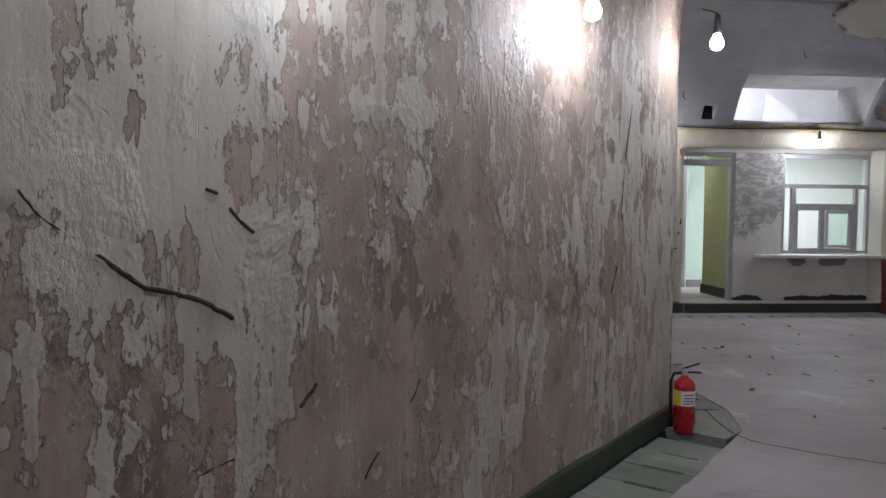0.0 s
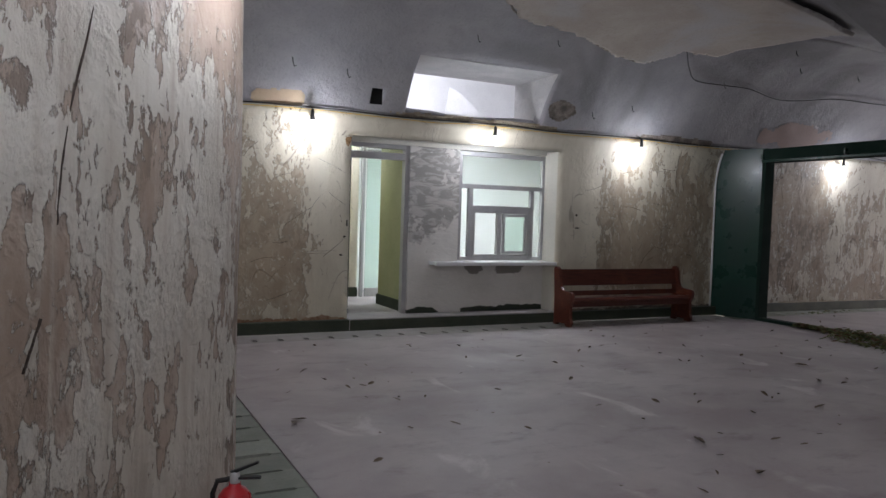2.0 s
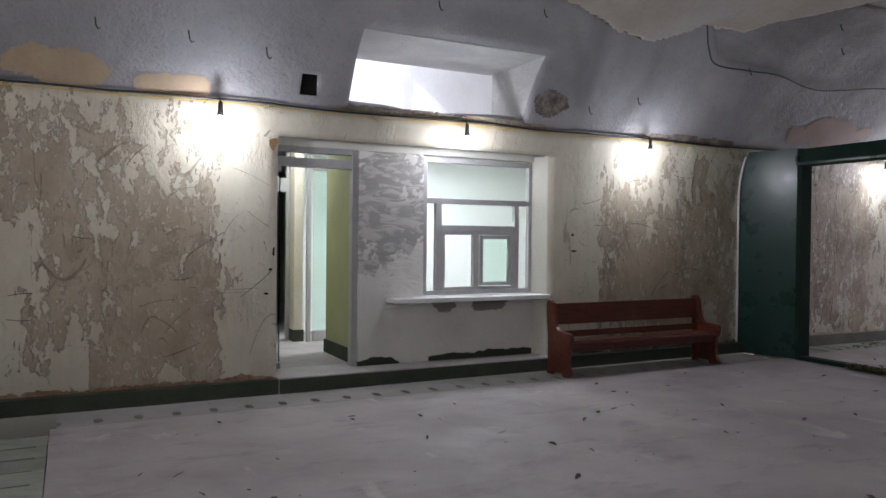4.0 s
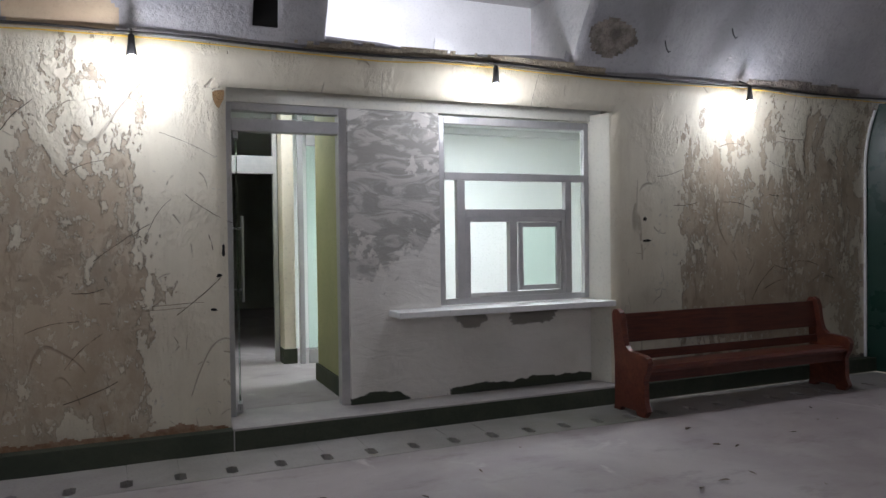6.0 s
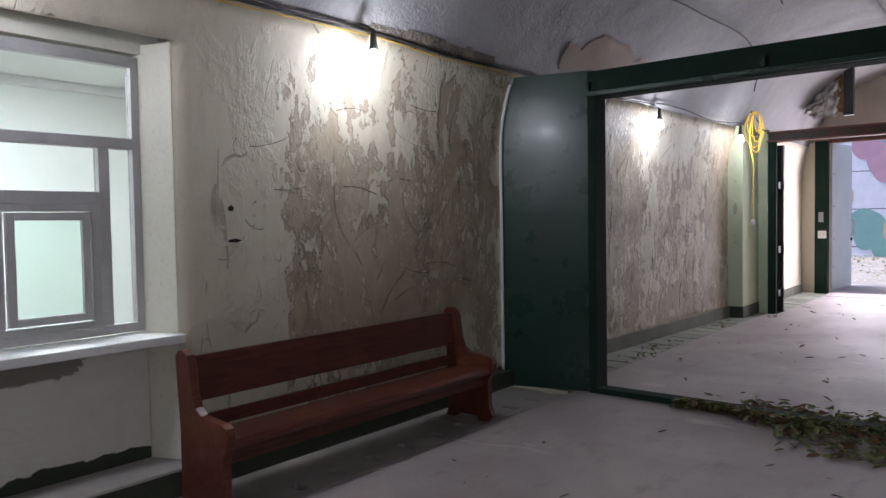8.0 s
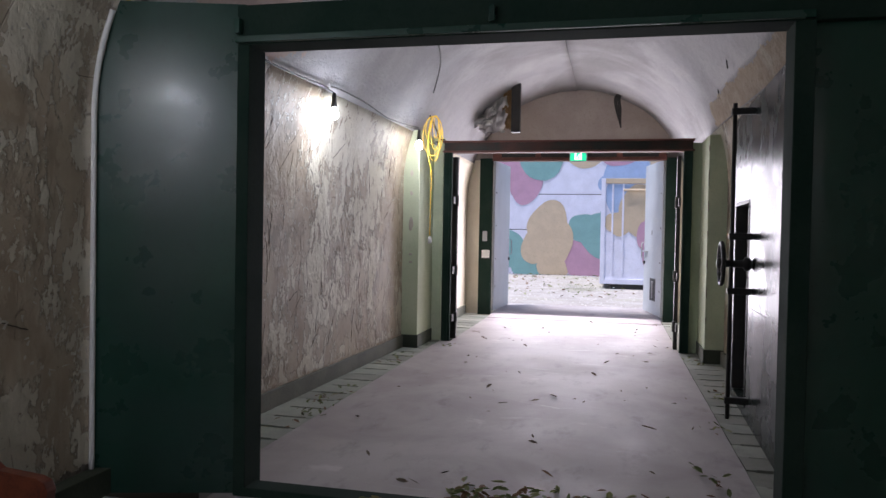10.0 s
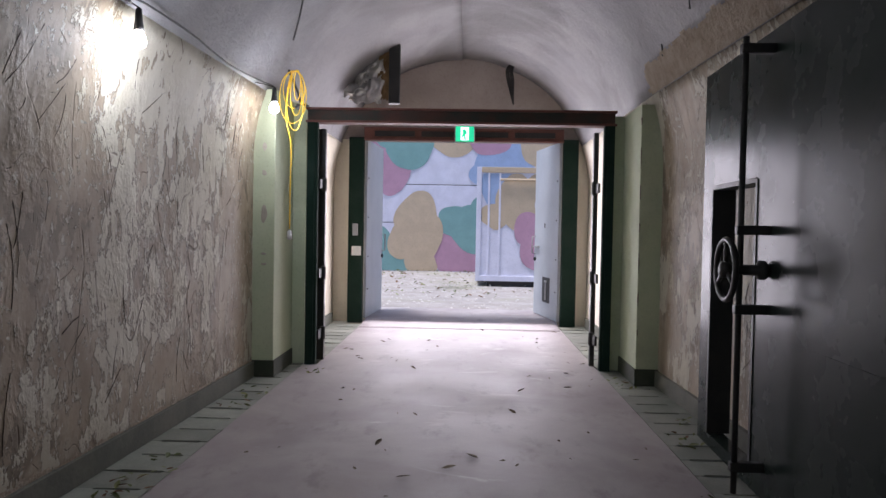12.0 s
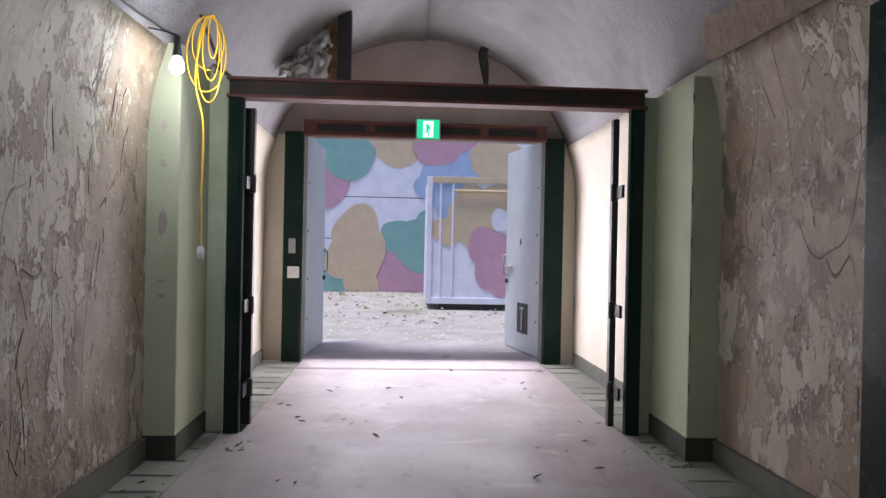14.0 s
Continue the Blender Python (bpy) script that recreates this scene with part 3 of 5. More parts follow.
# glass door in its aluminium frame
door = setting(new("door_1"), "open glass door in a grey aluminium frame", "door")
DY = 10.78
for a, b, c, d in ((4.50, 4.565, 0.15, 2.40), (5.345, 5.41, 0.15, 2.40), (4.565, 5.345, 2.345, 2.40), (4.565, 5.345, 2.20, 2.29)):
    part("door_frame", box(a, b, DY - 0.05, DY + 0.05, c, d, 0.004), ALU, door)
g = part("transom_pane", box(4.565, 5.345, DY - 0.003, DY + 0.003, 2.29, 2.345), GLASS, door)
g.visible_shadow = False
leaf = part("door_leaf", box(0, 0.78, -0.006, 0.006, 0.02, 2.03, 0.002), GREENGLASS, door)
leaf.matrix_world = pose(4.60, DY, 0.16, 0, 0, 83)
leaf.visible_shadow = False
for s in (-1, 1):
    k = tube([(0.70, s * 0.045, 0.75), (0.70, s * 0.045, 1.45)], 0.012)
    for z in (0.85, 1.35):
        k = tube([(0.70, 0, z), (0.70, s * 0.045, z)], 0.008, k)
    part("pull_handle", k, ALU, leaf, "brushed steel bar handle")
for z in (0.0, 1.98):
    part("patch_fitting", box(0.0, 0.16, -0.018, 0.018, z + 0.01, z + 0.07, 0.003), ALU, leaf)

# ---- office behind the recess ----
FZ = 0.15
setting(part("office_floor", box(3.9, 9.6, 10.95, 19.0, 0, FZ), FLOOR), "concrete office floor", "floor")
setting(part("office_ceiling", box(3.9, 9.6, 10.72, 19.0, 2.76, 2.84), OFFICE), "white office ceiling", "ceiling")
setting(part("office_wall_back", box(5.50, 9.6, 13.7, 13.8, FZ, 2.76), OFFICE), "pale green office wall", "wall")
setting(part("office_wall_east", box(9.5, 9.6, 10.85, 13.7, FZ, 2.76), OFFICE), "pale green office wall", "wall")
setting(part("office_wall_front", box(7.9, 9.6, 10.85, 10.93, FZ, 2.76), OFFICE), "pale green office wall", "wall")
setting(part("cornice", box(5.50, 9.5, 13.62, 13.70, 2.68, 2.76, 0.01), WHITE), "white plaster cornice", "cornice")
setting(part("partition_wall", box(5.42, 5.52, 10.86, 11.80, FZ, 2.76), OLIVE), "yellow-green painted partition wall", "wall")
setting(part("partition_base", box(5.40, 5.42, 10.87, 11.82, FZ, 0.30), PLINTH), "dark green skirting", "skirting")
setting(part("hall_wall_west", box(4.28, 4.38, 10.86, 13.0, FZ, 2.76), OLIVE), "yellow-green painted hall wall", "wall")
k = box(5.30, 5.42, 12.74, 12.98, FZ, 2.76, 0.01)
setting(part("hall_column", k, CREAM), "cream painted square column", "column")
setting(part("hall_column_base", box(5.292, 5.428, 12.732, 12.985, FZ, 0.30), PLINTH), "dark green column base", "skirting")
scr = setting(new("glazed_screen"), "aluminium framed glass partition in the hall", "glass partition")
for a, b, y, z0, z1 in ((5.245, 5.29, 12.96, FZ, 2.76), (5.45, 5.50, 12.70, FZ, 2.76)):
    part("post", box(a, b, y - 0.03, y + 0.03, z0, z1, 0.004), ALU, scr)
part("header", box(4.38, 5.245, 12.92, 13.0, 2.08, 2.26, 0.004), ALU, scr)
for z in (FZ, 2.35):
    part("rail", box(5.54, 6.6, 12.68, 12.72, z, z + 0.14, 0.004), ALU, scr)
g = part("pane", box(5.54, 6.6, 12.697, 12.703, 0.29, 2.35), GREENGLASS, scr)
g.visible_shadow = False
setting(part("dark_room_back", box(3.9, 6.7, 18.8, 19.0, FZ, 2.76), DARKROOM), "dark unlit room wall", "wall")
setting(part("dark_room_east", box(6.6, 6.7, 13.8, 18.8, FZ, 2.76), DARKROOM), "dark unlit room wall", "wall")
setting(part("dark_room_west", box(3.9, 4.0, 13.0, 18.8, FZ, 2.76), DARKROOM), "dark unlit room wall", "wall")
setting(part("dark_room_front", box(3.9, 4.38, 13.0, 13.1, FZ, 2.76), DARKROOM), "dark unlit room wall", "wall")

# ---- light shaft above the office ----
# Greyer than the white left side; used on the right side and head.
REVEAL = rough_plain("grey_rough_reveal", (0.40, 0.395, 0.385), (0.48, 0.47, 0.455), 3, 0.7, 0.01, 30, 0.85)
zs = [SK[2] + (SK[3] - SK[2]) * i / 8 for i in range(9)]
rev = [(MID + arch_off(z) + 0.012, z) for z in zs] + [(11.0, SK[3]), (11.0, SK[2])]
setting(part("shaft_side_left", prism(rev, "x", SK[0] - 0.1, SK[0]), WHITE), "white reveal of the high opening", "reveal")
setting(part("shaft_side_right", prism(rev, "x", SK[1], SK[1] + 0.12), REVEAL), "rough grey reveal of the high opening", "reveal")
setting(part("shaft_head", box(SK[0] - 0.1, SK[1] + 0.12, MID + arch_off(SK[3]) + 0.012, 11.0, SK[3], SK[3] + 0.12), REVEAL), "rough grey head of the high opening", "reveal")
setting(part("shaft_sill", box(SK[0] - 0.1, SK[1] + 0.12, 10.385, 11.0, SK[2] - 0.06, SK[2] - 0.002), PLASTER), "rough sill of the high opening", "reveal")
for nm, b in (("shaft_floor", (3.6, 9.0, 11.0, 13.5, 2.86, 2.92)), ("shaft_back", (3.6, 9.0, 13.4, 13.5, 2.92, 4.7)), ("shaft_west", (3.6, 3.7, 11.0, 13.4, 2.92, 4.7)),
              ("shaft_east", (8.9, 9.0, 11.0, 13.4, 2.92, 4.7)), ("shaft_top", (3.6, 9.0, 11.0, 13.5, 4.7, 4.8))):
    setting(part(nm, box(*b), WHITE), "white plaster of the light shaft", "wall")
setting(part("shaft_front", box(3.6, 9.0, 10.92, 11.0, SK[3] + 0.12, 4.7), WHITE), "white plaster of the light shaft", "wall")
k = prism([(7.0, 2.92), (8.1, 2.92), (8.0, 3.05), (7.25, 3.64), (7.1, 3.66)], "y", 13.0, 13.03, 0.004)
tagged(part("board", k, WHITE), "broken white board leaning in the light shaft", "board")
# Solid near-black block stands in for the shade inside the vent.
setting(part("vent_hole_shade", box(SQ[0] - 0.02, SQ[1] + 0.02, 10.32, 10.6, SQ[2] - 0.02, SQ[3] + 0.02), PIT_SHADE), "near-black block for the shade in the square vent hole", "vent hole")

# ---- gate one: steel frame across the tunnel ----
gate = setting(new("gate_frame_1"), "dark green steel blast gate frame", "gate frame")
OL, OR, OT = 9.72, 6.90, 2.45
k = prism([(OL, 0.0), (MID + HALF - 0.02, 0.0)] + [(MID + arch_off(z) - 0.02, z) for z in (1.0, 2.05, 2.2, 2.35, 2.5, 2.6, 2.68)] + [(OL, 2.68)], "x", 10.98, 11.03)
for v in k.verts:
    v.co.x -= 0.28 * (v.co.y - OL)
part("side_plate", k, STEEL, gate)
k = prism([(OR, 0.0), (MID - HALF + 0.02, 0.0)] + [(MID - arch_off(z) + 0.02, z) for z in (1.0, 2.05, 2.2, 2.35, 2.5, 2.6, 2.66)] + [(OR, 2.66)], "x", 10.98, 11.03)
part("side_plate", k, STEEL, gate)
part("post", box(10.93, 11.12, OL - 0.05, OL + 0.02, 0.0, OT, 0.006), DULL_STEEL, gate)
part("post", box(10.93, 11.12, OR - 0.03, OR + 0.06, 0.0, OT, 0.006), DULL_STEEL, gate)
part("beam", box(10.925, 11.12, OR - 0.35, OL + 0.02, OT, 2.66, 0.008), DULL_STEEL, gate)
part("beam_lip", box(10.90, 10.924, OR - 0.02, OL + 0.02, OT + 0.005, OT + 0.04, 0.004), STEEL, gate)
for y in (OL, 8.35):
    part("lug", box(10.88, 10.924, y - 0.015, y + 0.015, 2.5, 2.58, 0.004), STEEL, gate)
part("sill", box(10.93, 11.07, OR, OL, 0.0, 0.05, 0.008), DULL_STEEL, gate)
k = tube([(10.96 - 0.28 * (MID + arch_off(z) - OL), MID + arch_off(z) - 0.02, z) for z in [0.14 + 0.08 * i for i in range(32)]], 0.014)
part("sealant", k, WHITE, gate, "white sealant bead along the wall")

# open leaf of gate one with its wicket
leaf1 = tagged(new("gate_leaf"), "dark green steel gate leaf standing open, with wicket opening", "gate leaf")
LM = pose(11.16, 6.80, 0, 0, 0, -2.0)
leaf1.matrix_world = LM
LT = 0.10
H0, H1, HZ0, HZ1, LW, LZ = 2.16, 2.96, 0.15, 1.75, 3.17, 2.5
k = box(0, H0, -LT, 0, 0.07, LZ)
part("panel", k, LEAFSTEEL, leaf1)
part("panel", box(H0 + 0.001, H1, -LT, 0, HZ1, LZ), LEAFSTEEL, leaf1)
part("panel", box(H1 + 0.001, LW, -LT, 0, 0.07, LZ), LEAFSTEEL, leaf1)
part("panel", box(H0 + 0.001, H1, -LT, 0, 0.07, HZ1 - 1.6), LEAFSTEEL, leaf1)
for a, b, c, d in ((H0 - 0.01, H0 + 0.02, HZ0, HZ1), (H1 - 0.02, H1 + 0.01, HZ0, HZ1), (H0 + 0.02, H1 - 0.02, HZ1 - 0.02, HZ1 + 0.01)):
    part("wicket_lining", box(a, b, -LT - 0.04, 0.006, c, d), BLACK, leaf1)
part("weld_seam", box(0.05, H0 - 0.02, 0.0, 0.004, 0.93, 0.938), LEAFSTEEL, leaf1)
w = part("wicket_door", box(0, 0.76, -0.05, 0, 0.17, 1.73, 0.004), STEEL, leaf1, "dark green wicket door standing ajar")
w.matrix_parent_inverse = Matrix()
w.matrix_basis = pose(H0 + 0.03, -LT - 0.045, 0, 0, 0, -18)
UR = 1.97
part("lock_rod", tube([(UR, 0.145, 0.10), (UR, 0.145, 2.46)], 0.016, None, 10), BLACK, leaf1)
for z in (0.24, 1.06, 1.47, 2.40):
    k = box(UR - 0.025, UR + 0.025, 0.0, 0.17, z - 0.025, z + 0.025, 0.008)
    part("rod_bracket", k, BLACK, leaf1)
part("hub", turned([(0.03, 0.0), (0.05, 0.02), (0.05, 0.05), (0.028, 0.06), (0.028, 0.19), (0.042, 0.2), (0.042, 0.24), (0.02, 0.25)], sides=16), BLACK, leaf1).matrix_basis = pose(UR, 0, 1.265, -90, 0, 0)
wh = part("hand_wheel", tube([(UR + 0.155 * math.cos(q), 0.215, 1.265 + 0.155 * math.sin(q)) for q in (2 * math.pi * i / 36 for i in range(36))], 0.016, None, 10, True), BLACK, leaf1, "black iron locking wheel")
for q in (90, 210, 330):
    c, s = math.cos(radians(q)), math.sin(radians(q))
    part("spoke", tube([(UR + 0.03 * c, 0.215, 1.265 + 0.03 * s), (UR + 0.15 * c, 0.215, 1.265 + 0.15 * s)], 0.012), BLACK, wh)
for z in (0.4, 2.2):
    part("hinge", turned([(0.03, -0.1), (0.035, -0.09), (0.035, 0.09), (0.03, 0.1)], (-0.02, 0.03, z), 12), BLACK, leaf1)

# ---- pilasters and gate two ----
for s, nm in ((1, "north"), (-1, "south")):
    ya, yb, yc = MID + s * 1.72, MID + s * 2.16, MID + s * 1.59
    top = 2.74 if s > 0 else 2.64
    setting(part("pilaster_" + nm, box(16.22, 16.96, min(ya, yb), max(ya, yb), 0.0, top, 0.01), GREENISH), "pale green painted wall pier with chipped edge", "pier")
    setting(part("pier_" + nm, box(16.962, 17.12, min(yc, yb), max(yc, yb), 0.0, top, 0.006), GREENISH), "pale green painted gate pier", "pier")
    a, b = sorted((ya - s * 0.012, yb))
    setting(part("pier_base_" + nm, box(16.208, 16.95, a, b, 0.0, 0.16, 0.004), PLINTH), "dark green base of the pier", "skirting")
gate2 = setting(new("gate_frame_2"), "dark green steel gate frame with red-brown lintel", "gate frame")
for ya, yb, ym, d in ((9.855, 9.965, 9.85, 1), (6.79, 6.895, 6.925, -1)):
    part("post", box(16.90, 16.97, ya, yb, 0.0, 2.53, 0.006), DULL_STEEL, gate2)
    part("post_flange", box(16.885, 16.899, ya + 0.03 * (d > 0), yb - 0.03 * (d < 0), 0.0, 2.53, 0.003), DULL_STEEL, gate2)
    part("rebate", box(17.18, 17.25, ym - 0.025, ym + (0.11 if d > 0 else 0.025), 0.0, 2.5, 0.004), BLACK, gate2)
    for z in (0.3, 0.95, 1.9):
        k = turned([(0.024, -0.07), (0.028, -0.06), (0.028, 0.06), (0.024, 0.07)], (17.15, ym - 0.02 * d, z), 10)
        part("hinge", box(16.971, 17.178, ym - 0.012, ym + 0.012, z - 0.05, z + 0.05, 0.004, k), BLACK, gate2)
part("lintel", box(16.90, 16.97, 6.79, 9.965, 2.555, 2.66, 0.005), DULLRUST, gate2, "dull rust-stained dark lintel")
for z, mt in ((2.661, RUST), (2.53, RUST)):
    part("lintel_flange", box(16.885, 17.06, 6.77, 9.985, z, z + 0.024, 0.005), mt, gate2, "red-brown steel flange")
part("drip_strip", box(17.19, 17.24, 6.95, 9.82, 2.575, 2.59, 0.003), ALU, gate2, "pale metal strip under the lintel")
part("lintel_back", box(17.19, 17.25, 6.95, 9.82, 2.591, 2.63, 0.003), BLACK, gate2)

# ---- outer gate three ----
gate3 = setting(new("gate_frame_3"), "dark green outer gate frame with rusty lintel", "gate frame")
part("post", box(20.28, 20.415, 9.86, 10.08, 0, 2.80, 0.006), DULL_STEEL, gate3)
part("post", box(20.28, 20.415, 6.65, 6.87, 0, 2.80, 0.006), DULL_STEEL, gate3)
part("lintel", box(20.32, 20.415, 6.87, 9.86, 2.76, 2.95, 0.004), RUST, gate3)
# Raised black plates stand in for the shade inside the lintel slots.
for i in range(4):
    y = 7.0 + 0.7 * i
    part("slot", box(20.305, 20.318, y, y + 0.6, 2.82, 2.90), BLACK, gate3)
for z in (2.76, 2.925):
    part("flange", box(20.29, 20.318, 6.87, 9.86, z, z + 0.025, 0.003), RUST, gate3)


def gate_wing(name, hinge, turn, s):
    ob = tagged(new(name), "pale grey steel door wing standing open", "gate wing")
    ob.matrix_world = pose(*hinge, 0, 0, turn)
    part("panel", box(0, 1.30, -0.025, 0.025, 0.06, 2.78, 0.006), DOORGREY, ob)
    yo = -s * 0.027
    k = tube([(1.22, yo, 1.05), (1.22, yo - s * 0.06, 1.07), (1.22, yo - s * 0.06, 1.33), (1.22, yo, 1.35)], 0.011)
    part("handle", k, ALU, ob)
    part("lock", turned([(0.03, 0), (0.034, 0.02), (0.02, 0.03)], (0, 0, 0), 12), BLACK, ob).matrix_basis = pose(1.22, yo, 0.97, 90 * s, 0, 0)
    for z in (0.5, 1.0, 1.6, 2.2):
        part("rivet", turned([(0.012, 0), (0.012, 0.008), (0.006, 0.012)], (0, 0, 0), 8), BLACK, ob).matrix_basis = pose(0.08, yo, z, 90 * s, 0, 0)
    return ob


gate_wing("gate_wing", (20.44, 9.845, 0), -4.0, 1)
w = gate_wing("gate_wing", (20.44, 6.885, 0), 10.5, -1)
# Black plates on the panel stand in for the darkness of its openings.
part("vent_hole_shade", box(0.38, 0.78, 0.026, 0.03, 0.30, 0.70), BLACK, w, "black plate for the dark opening in the door wing")
part("vent_bar", box(0.55, 0.59, 0.031, 0.045, 0.34, 0.62, 0.004), ALU, w)
part("vent_bar", box(0.50, 0.64, 0.031, 0.045, 0.62, 0.65, 0.004), ALU, w)
part("vent_hole_shade", box(0.68, 0.72, 0.026, 0.03, 1.48, 1.56), BLACK, w, "small black plate for the dark hole in the door wing")
part("bolt", box(0.98, 1.26, 0.03, 0.06, 1.16, 1.19, 0.005), ALU, w)
sw = tagged(new("switch_box"), "small white switch boxes on the gate post", "switch")
part("switch", box(20.25, 20.279, 9.93, 10.01, 1.32, 1.50, 0.005), BOXGREY, sw)
part("switch_plate", box(20.255, 20.279, 9.88, 10.02, 1.02, 1.16, 0.005), PAPER, sw)

ex = tagged(new("exit_sign"), "lit green and white exit sign on the lintel", "exit sign")
part("housing", box(20.22, 20.30, 8.20, 8.50, 2.73, 2.99, 0.008), ALU, ex)
part("panel", box(20.214, 20.219, 8.215, 8.485, 2.745, 2.975), SIGN_GREEN, ex)
part("pictogram_door", box(20.209, 20.213, 8.29, 8.41, 2.765, 2.955), SIGN_WHITE, ex)
k = prism([(8.33, 2.78), (8.35, 2.77), (8.365, 2.83), (8.385, 2.80), (8.40, 2.81), (8.375, 2.87), (8.385, 2.91), (8.36, 2.93), (8.33, 2.90), (8.315, 2.86), (8.335, 2.855), (8.345, 2.84)], "x", 20.204, 20.208)
part("pictogram_mark", k, SIGN_GREEN, ex)

# ---- yard: mural wall and container ----
yard = setting(new("yard_wall"), "concrete yard wall painted with camouflage blotches", "wall")
for i in range(7):
    part("course", box(34.07, 34.4, -8, 24, 0.34 + 1.295 * (i - 1) if i else -0.1, 1.61 + 1.295 * (i - 1) if i else 0.31, 0.012), MURAL_WHITE, yard)
part("backing", box(34.09, 34.38, -8, 24, -0.1, 7.6), BLACK, yard)
RNG = random.Random(7)


def blot(cy, cz, ry, rz, x, mat, seed, parent, lo=(-99, -99), hi=(99, 99)):
    pts = []
    for i in range(40):
        q = 2 * math.pi * i / 40
        r = 1 + 0.30 * noise.noise(Vector((0.9 * math.cos(q), 0.9 * math.sin(q), seed * 3.7)))
        pts.append((min(hi[0], max(lo[0], cy + ry * r * math.cos(q))), min(hi[1], max(lo[1], cz + rz * r * math.sin(q)))))
    part("paint_patch", prism(pts, "x", x, x + 0.003), mat, parent)


PATCHES = (
    (MURAL_TAN, ((8.86, 4.5, 0.78, 0.62), (9.5, 4.75, 0.6, 0.4))), (MURAL_MAUVE, ((10.85, 3.35, 0.62, 0.8), (11.3, 4.0, 0.6, 0.7))), (MURAL_TEAL, ((10.28, 4.05, 0.82, 0.66), (10.75, 4.5, 0.6, 0.4))),
    (MURAL_BLUE, ((7.3, 3.6, 0.75, 0.62), (6.6, 3.95, 0.6, 0.55), (7.75, 3.25, 0.45, 0.4))), (MURAL_MAUVE, ((7.55, 4.45, 0.72, 0.5), (6.9, 4.7, 0.6, 0.35))),
    (MURAL_MAUVE, ((8.8, 0.55, 0.72, 0.85), (8.2, 0.3, 0.6, 0.5))), (MURAL_TEAL, ((8.65, 1.75, 0.62, 0.55), (8.15, 1.55, 0.75, 0.85), (7.7, 2.2, 0.5, 0.4))), (MURAL_TEAL, ((10.8, 0.4, 0.55, 0.55), (11.4, 0.9, 0.6, 0.7))),
    (MURAL_TAN, ((10.05, 1.95, 0.72, 0.72), (9.85, 1.1, 0.78, 0.85), (10.45, 1.0, 0.5, 0.65), (9.85, 0.25, 0.55, 0.4))), (MURAL_TAN, ((5.6, 4.2, 0.9, 0.7),)), (MURAL_TAN, ((12.9, 2.0, 0.9, 1.1),)),
    (MURAL_BLUE, ((12.8, 4.4, 0.9, 0.7),)), (MURAL_MAUVE, ((4.6, 1.5, 1.1, 1.2),)), (MURAL_TEAL, ((3.0, 3.4, 1.0, 1.1), (14.8, 3.2, 1.0, 1.1))), (MURAL_MAUVE, ((10.0, 6.1, 1.3, 0.6),)))
for i, (mt, lobes) in enumerate(PATCHES):
    for j, (y, z, a, b) in enumerate(lobes):
        blot(y, z, a, b, 34.062 - 0.004 * (i % 5) - 0.0006 * j, mt, 5 * i + j + 1, yard, (-99, 0.0))

cont = tagged(new("container"), "steel container painted with camouflage blotches in the yard", "container")
CX, CY0, CY1, CZ = 28.07, 3.9, 8.06, 3.04
part("body", box(CX + 0.04, CX + 2.4, CY0, CY1 - 0.04, 0.15, CZ - 0.06), MURAL_WHITE, cont)
part("corner_post", box(CX, CX + 0.1, CY1 - 0.12, CY1, 0.12, CZ, 0.01), MURAL_WHITE, cont)
part("top_rail", box(CX, CX + 0.08, CY0, CY1 - 0.12, CZ - 0.14, CZ, 0.01), MURAL_TAN, cont)
part("bottom_rail", box(CX, CX + 0.08, CY0, CY1 - 0.12, 0.12, 0.26, 0.01), MURAL_WHITE, cont)
part("skid", box(CX + 0.1, CX + 2.3, CY0 + 0.1, CY1 - 0.3, -0.02, 0.148), BLACK, cont)
for y in (7.72, 7.44, 5.2):
    part("rib", box(CX + 0.012, CX + 0.04, y, y + 0.05, 0.26, CZ - 0.14, 0.006), MURAL_WHITE, cont)
part("door_bar", tube([(CX - 0.03, 7.46, 2.72), (CX - 0.03, 4.4, 2.72)], 0.03), MURAL_TAN, cont)
for y in (7.3, 6.2, 5.0):
    part("bar_bracket", box(CX - 0.05, CX + 0.03, y, y + 0.06, 2.68, 2.76, 0.006), MURAL_TAN, cont)
lo, hi = (CY0 + 0.02, 0.28), (CY1 - 0.13, CZ - 0.16)
for i, (mt, lobes) in enumerate(((MURAL_BLUE, ((7.55, 2.55, 0.42, 0.55),)), (MURAL_TAN, ((7.0, 2.1, 0.55, 0.75), (7.6, 1.8, 0.38, 0.36), (6.2, 2.5, 0.6, 0.4))), (MURAL_WHITE, ((6.35, 2.1, 0.22, 0.25),)),
                                 (MURAL_MAUVE, ((6.7, 1.45, 0.42, 0.45), (6.35, 1.0, 0.55, 0.75))), (MURAL_TEAL, ((5.2, 2.2, 0.6, 0.6),)))):
    for j, (y, z, a, b) in enumerate(lobes):
        blot(y, z, a, b, CX + 0.030 - 0.003 * i - 0.0006 * j, mt, 130 + 4 * i + j, cont, lo, hi)

# ---- skirting along the tunnel walls ----
for a, b in ((11.05, 16.2), (17.13, 20.28)):
    for nm, sg in (("skirting_north", 1), ("skirting_south", -1)):
        k = prism([(a, MID + sg * (half(a) - 0.035)), (b, MID + sg * (half(b) - 0.035)), (b, MID + sg * (half(b) + 0.03)), (a, MID + sg * (half(a) + 0.03))], "z", 0, 0.15, 0.004)
        setting(part(nm, k, GREYBASE), "grey-green painted skirting", "skirting")
d = Vector((1.72 + 3.2, 4.52 + 1.12))
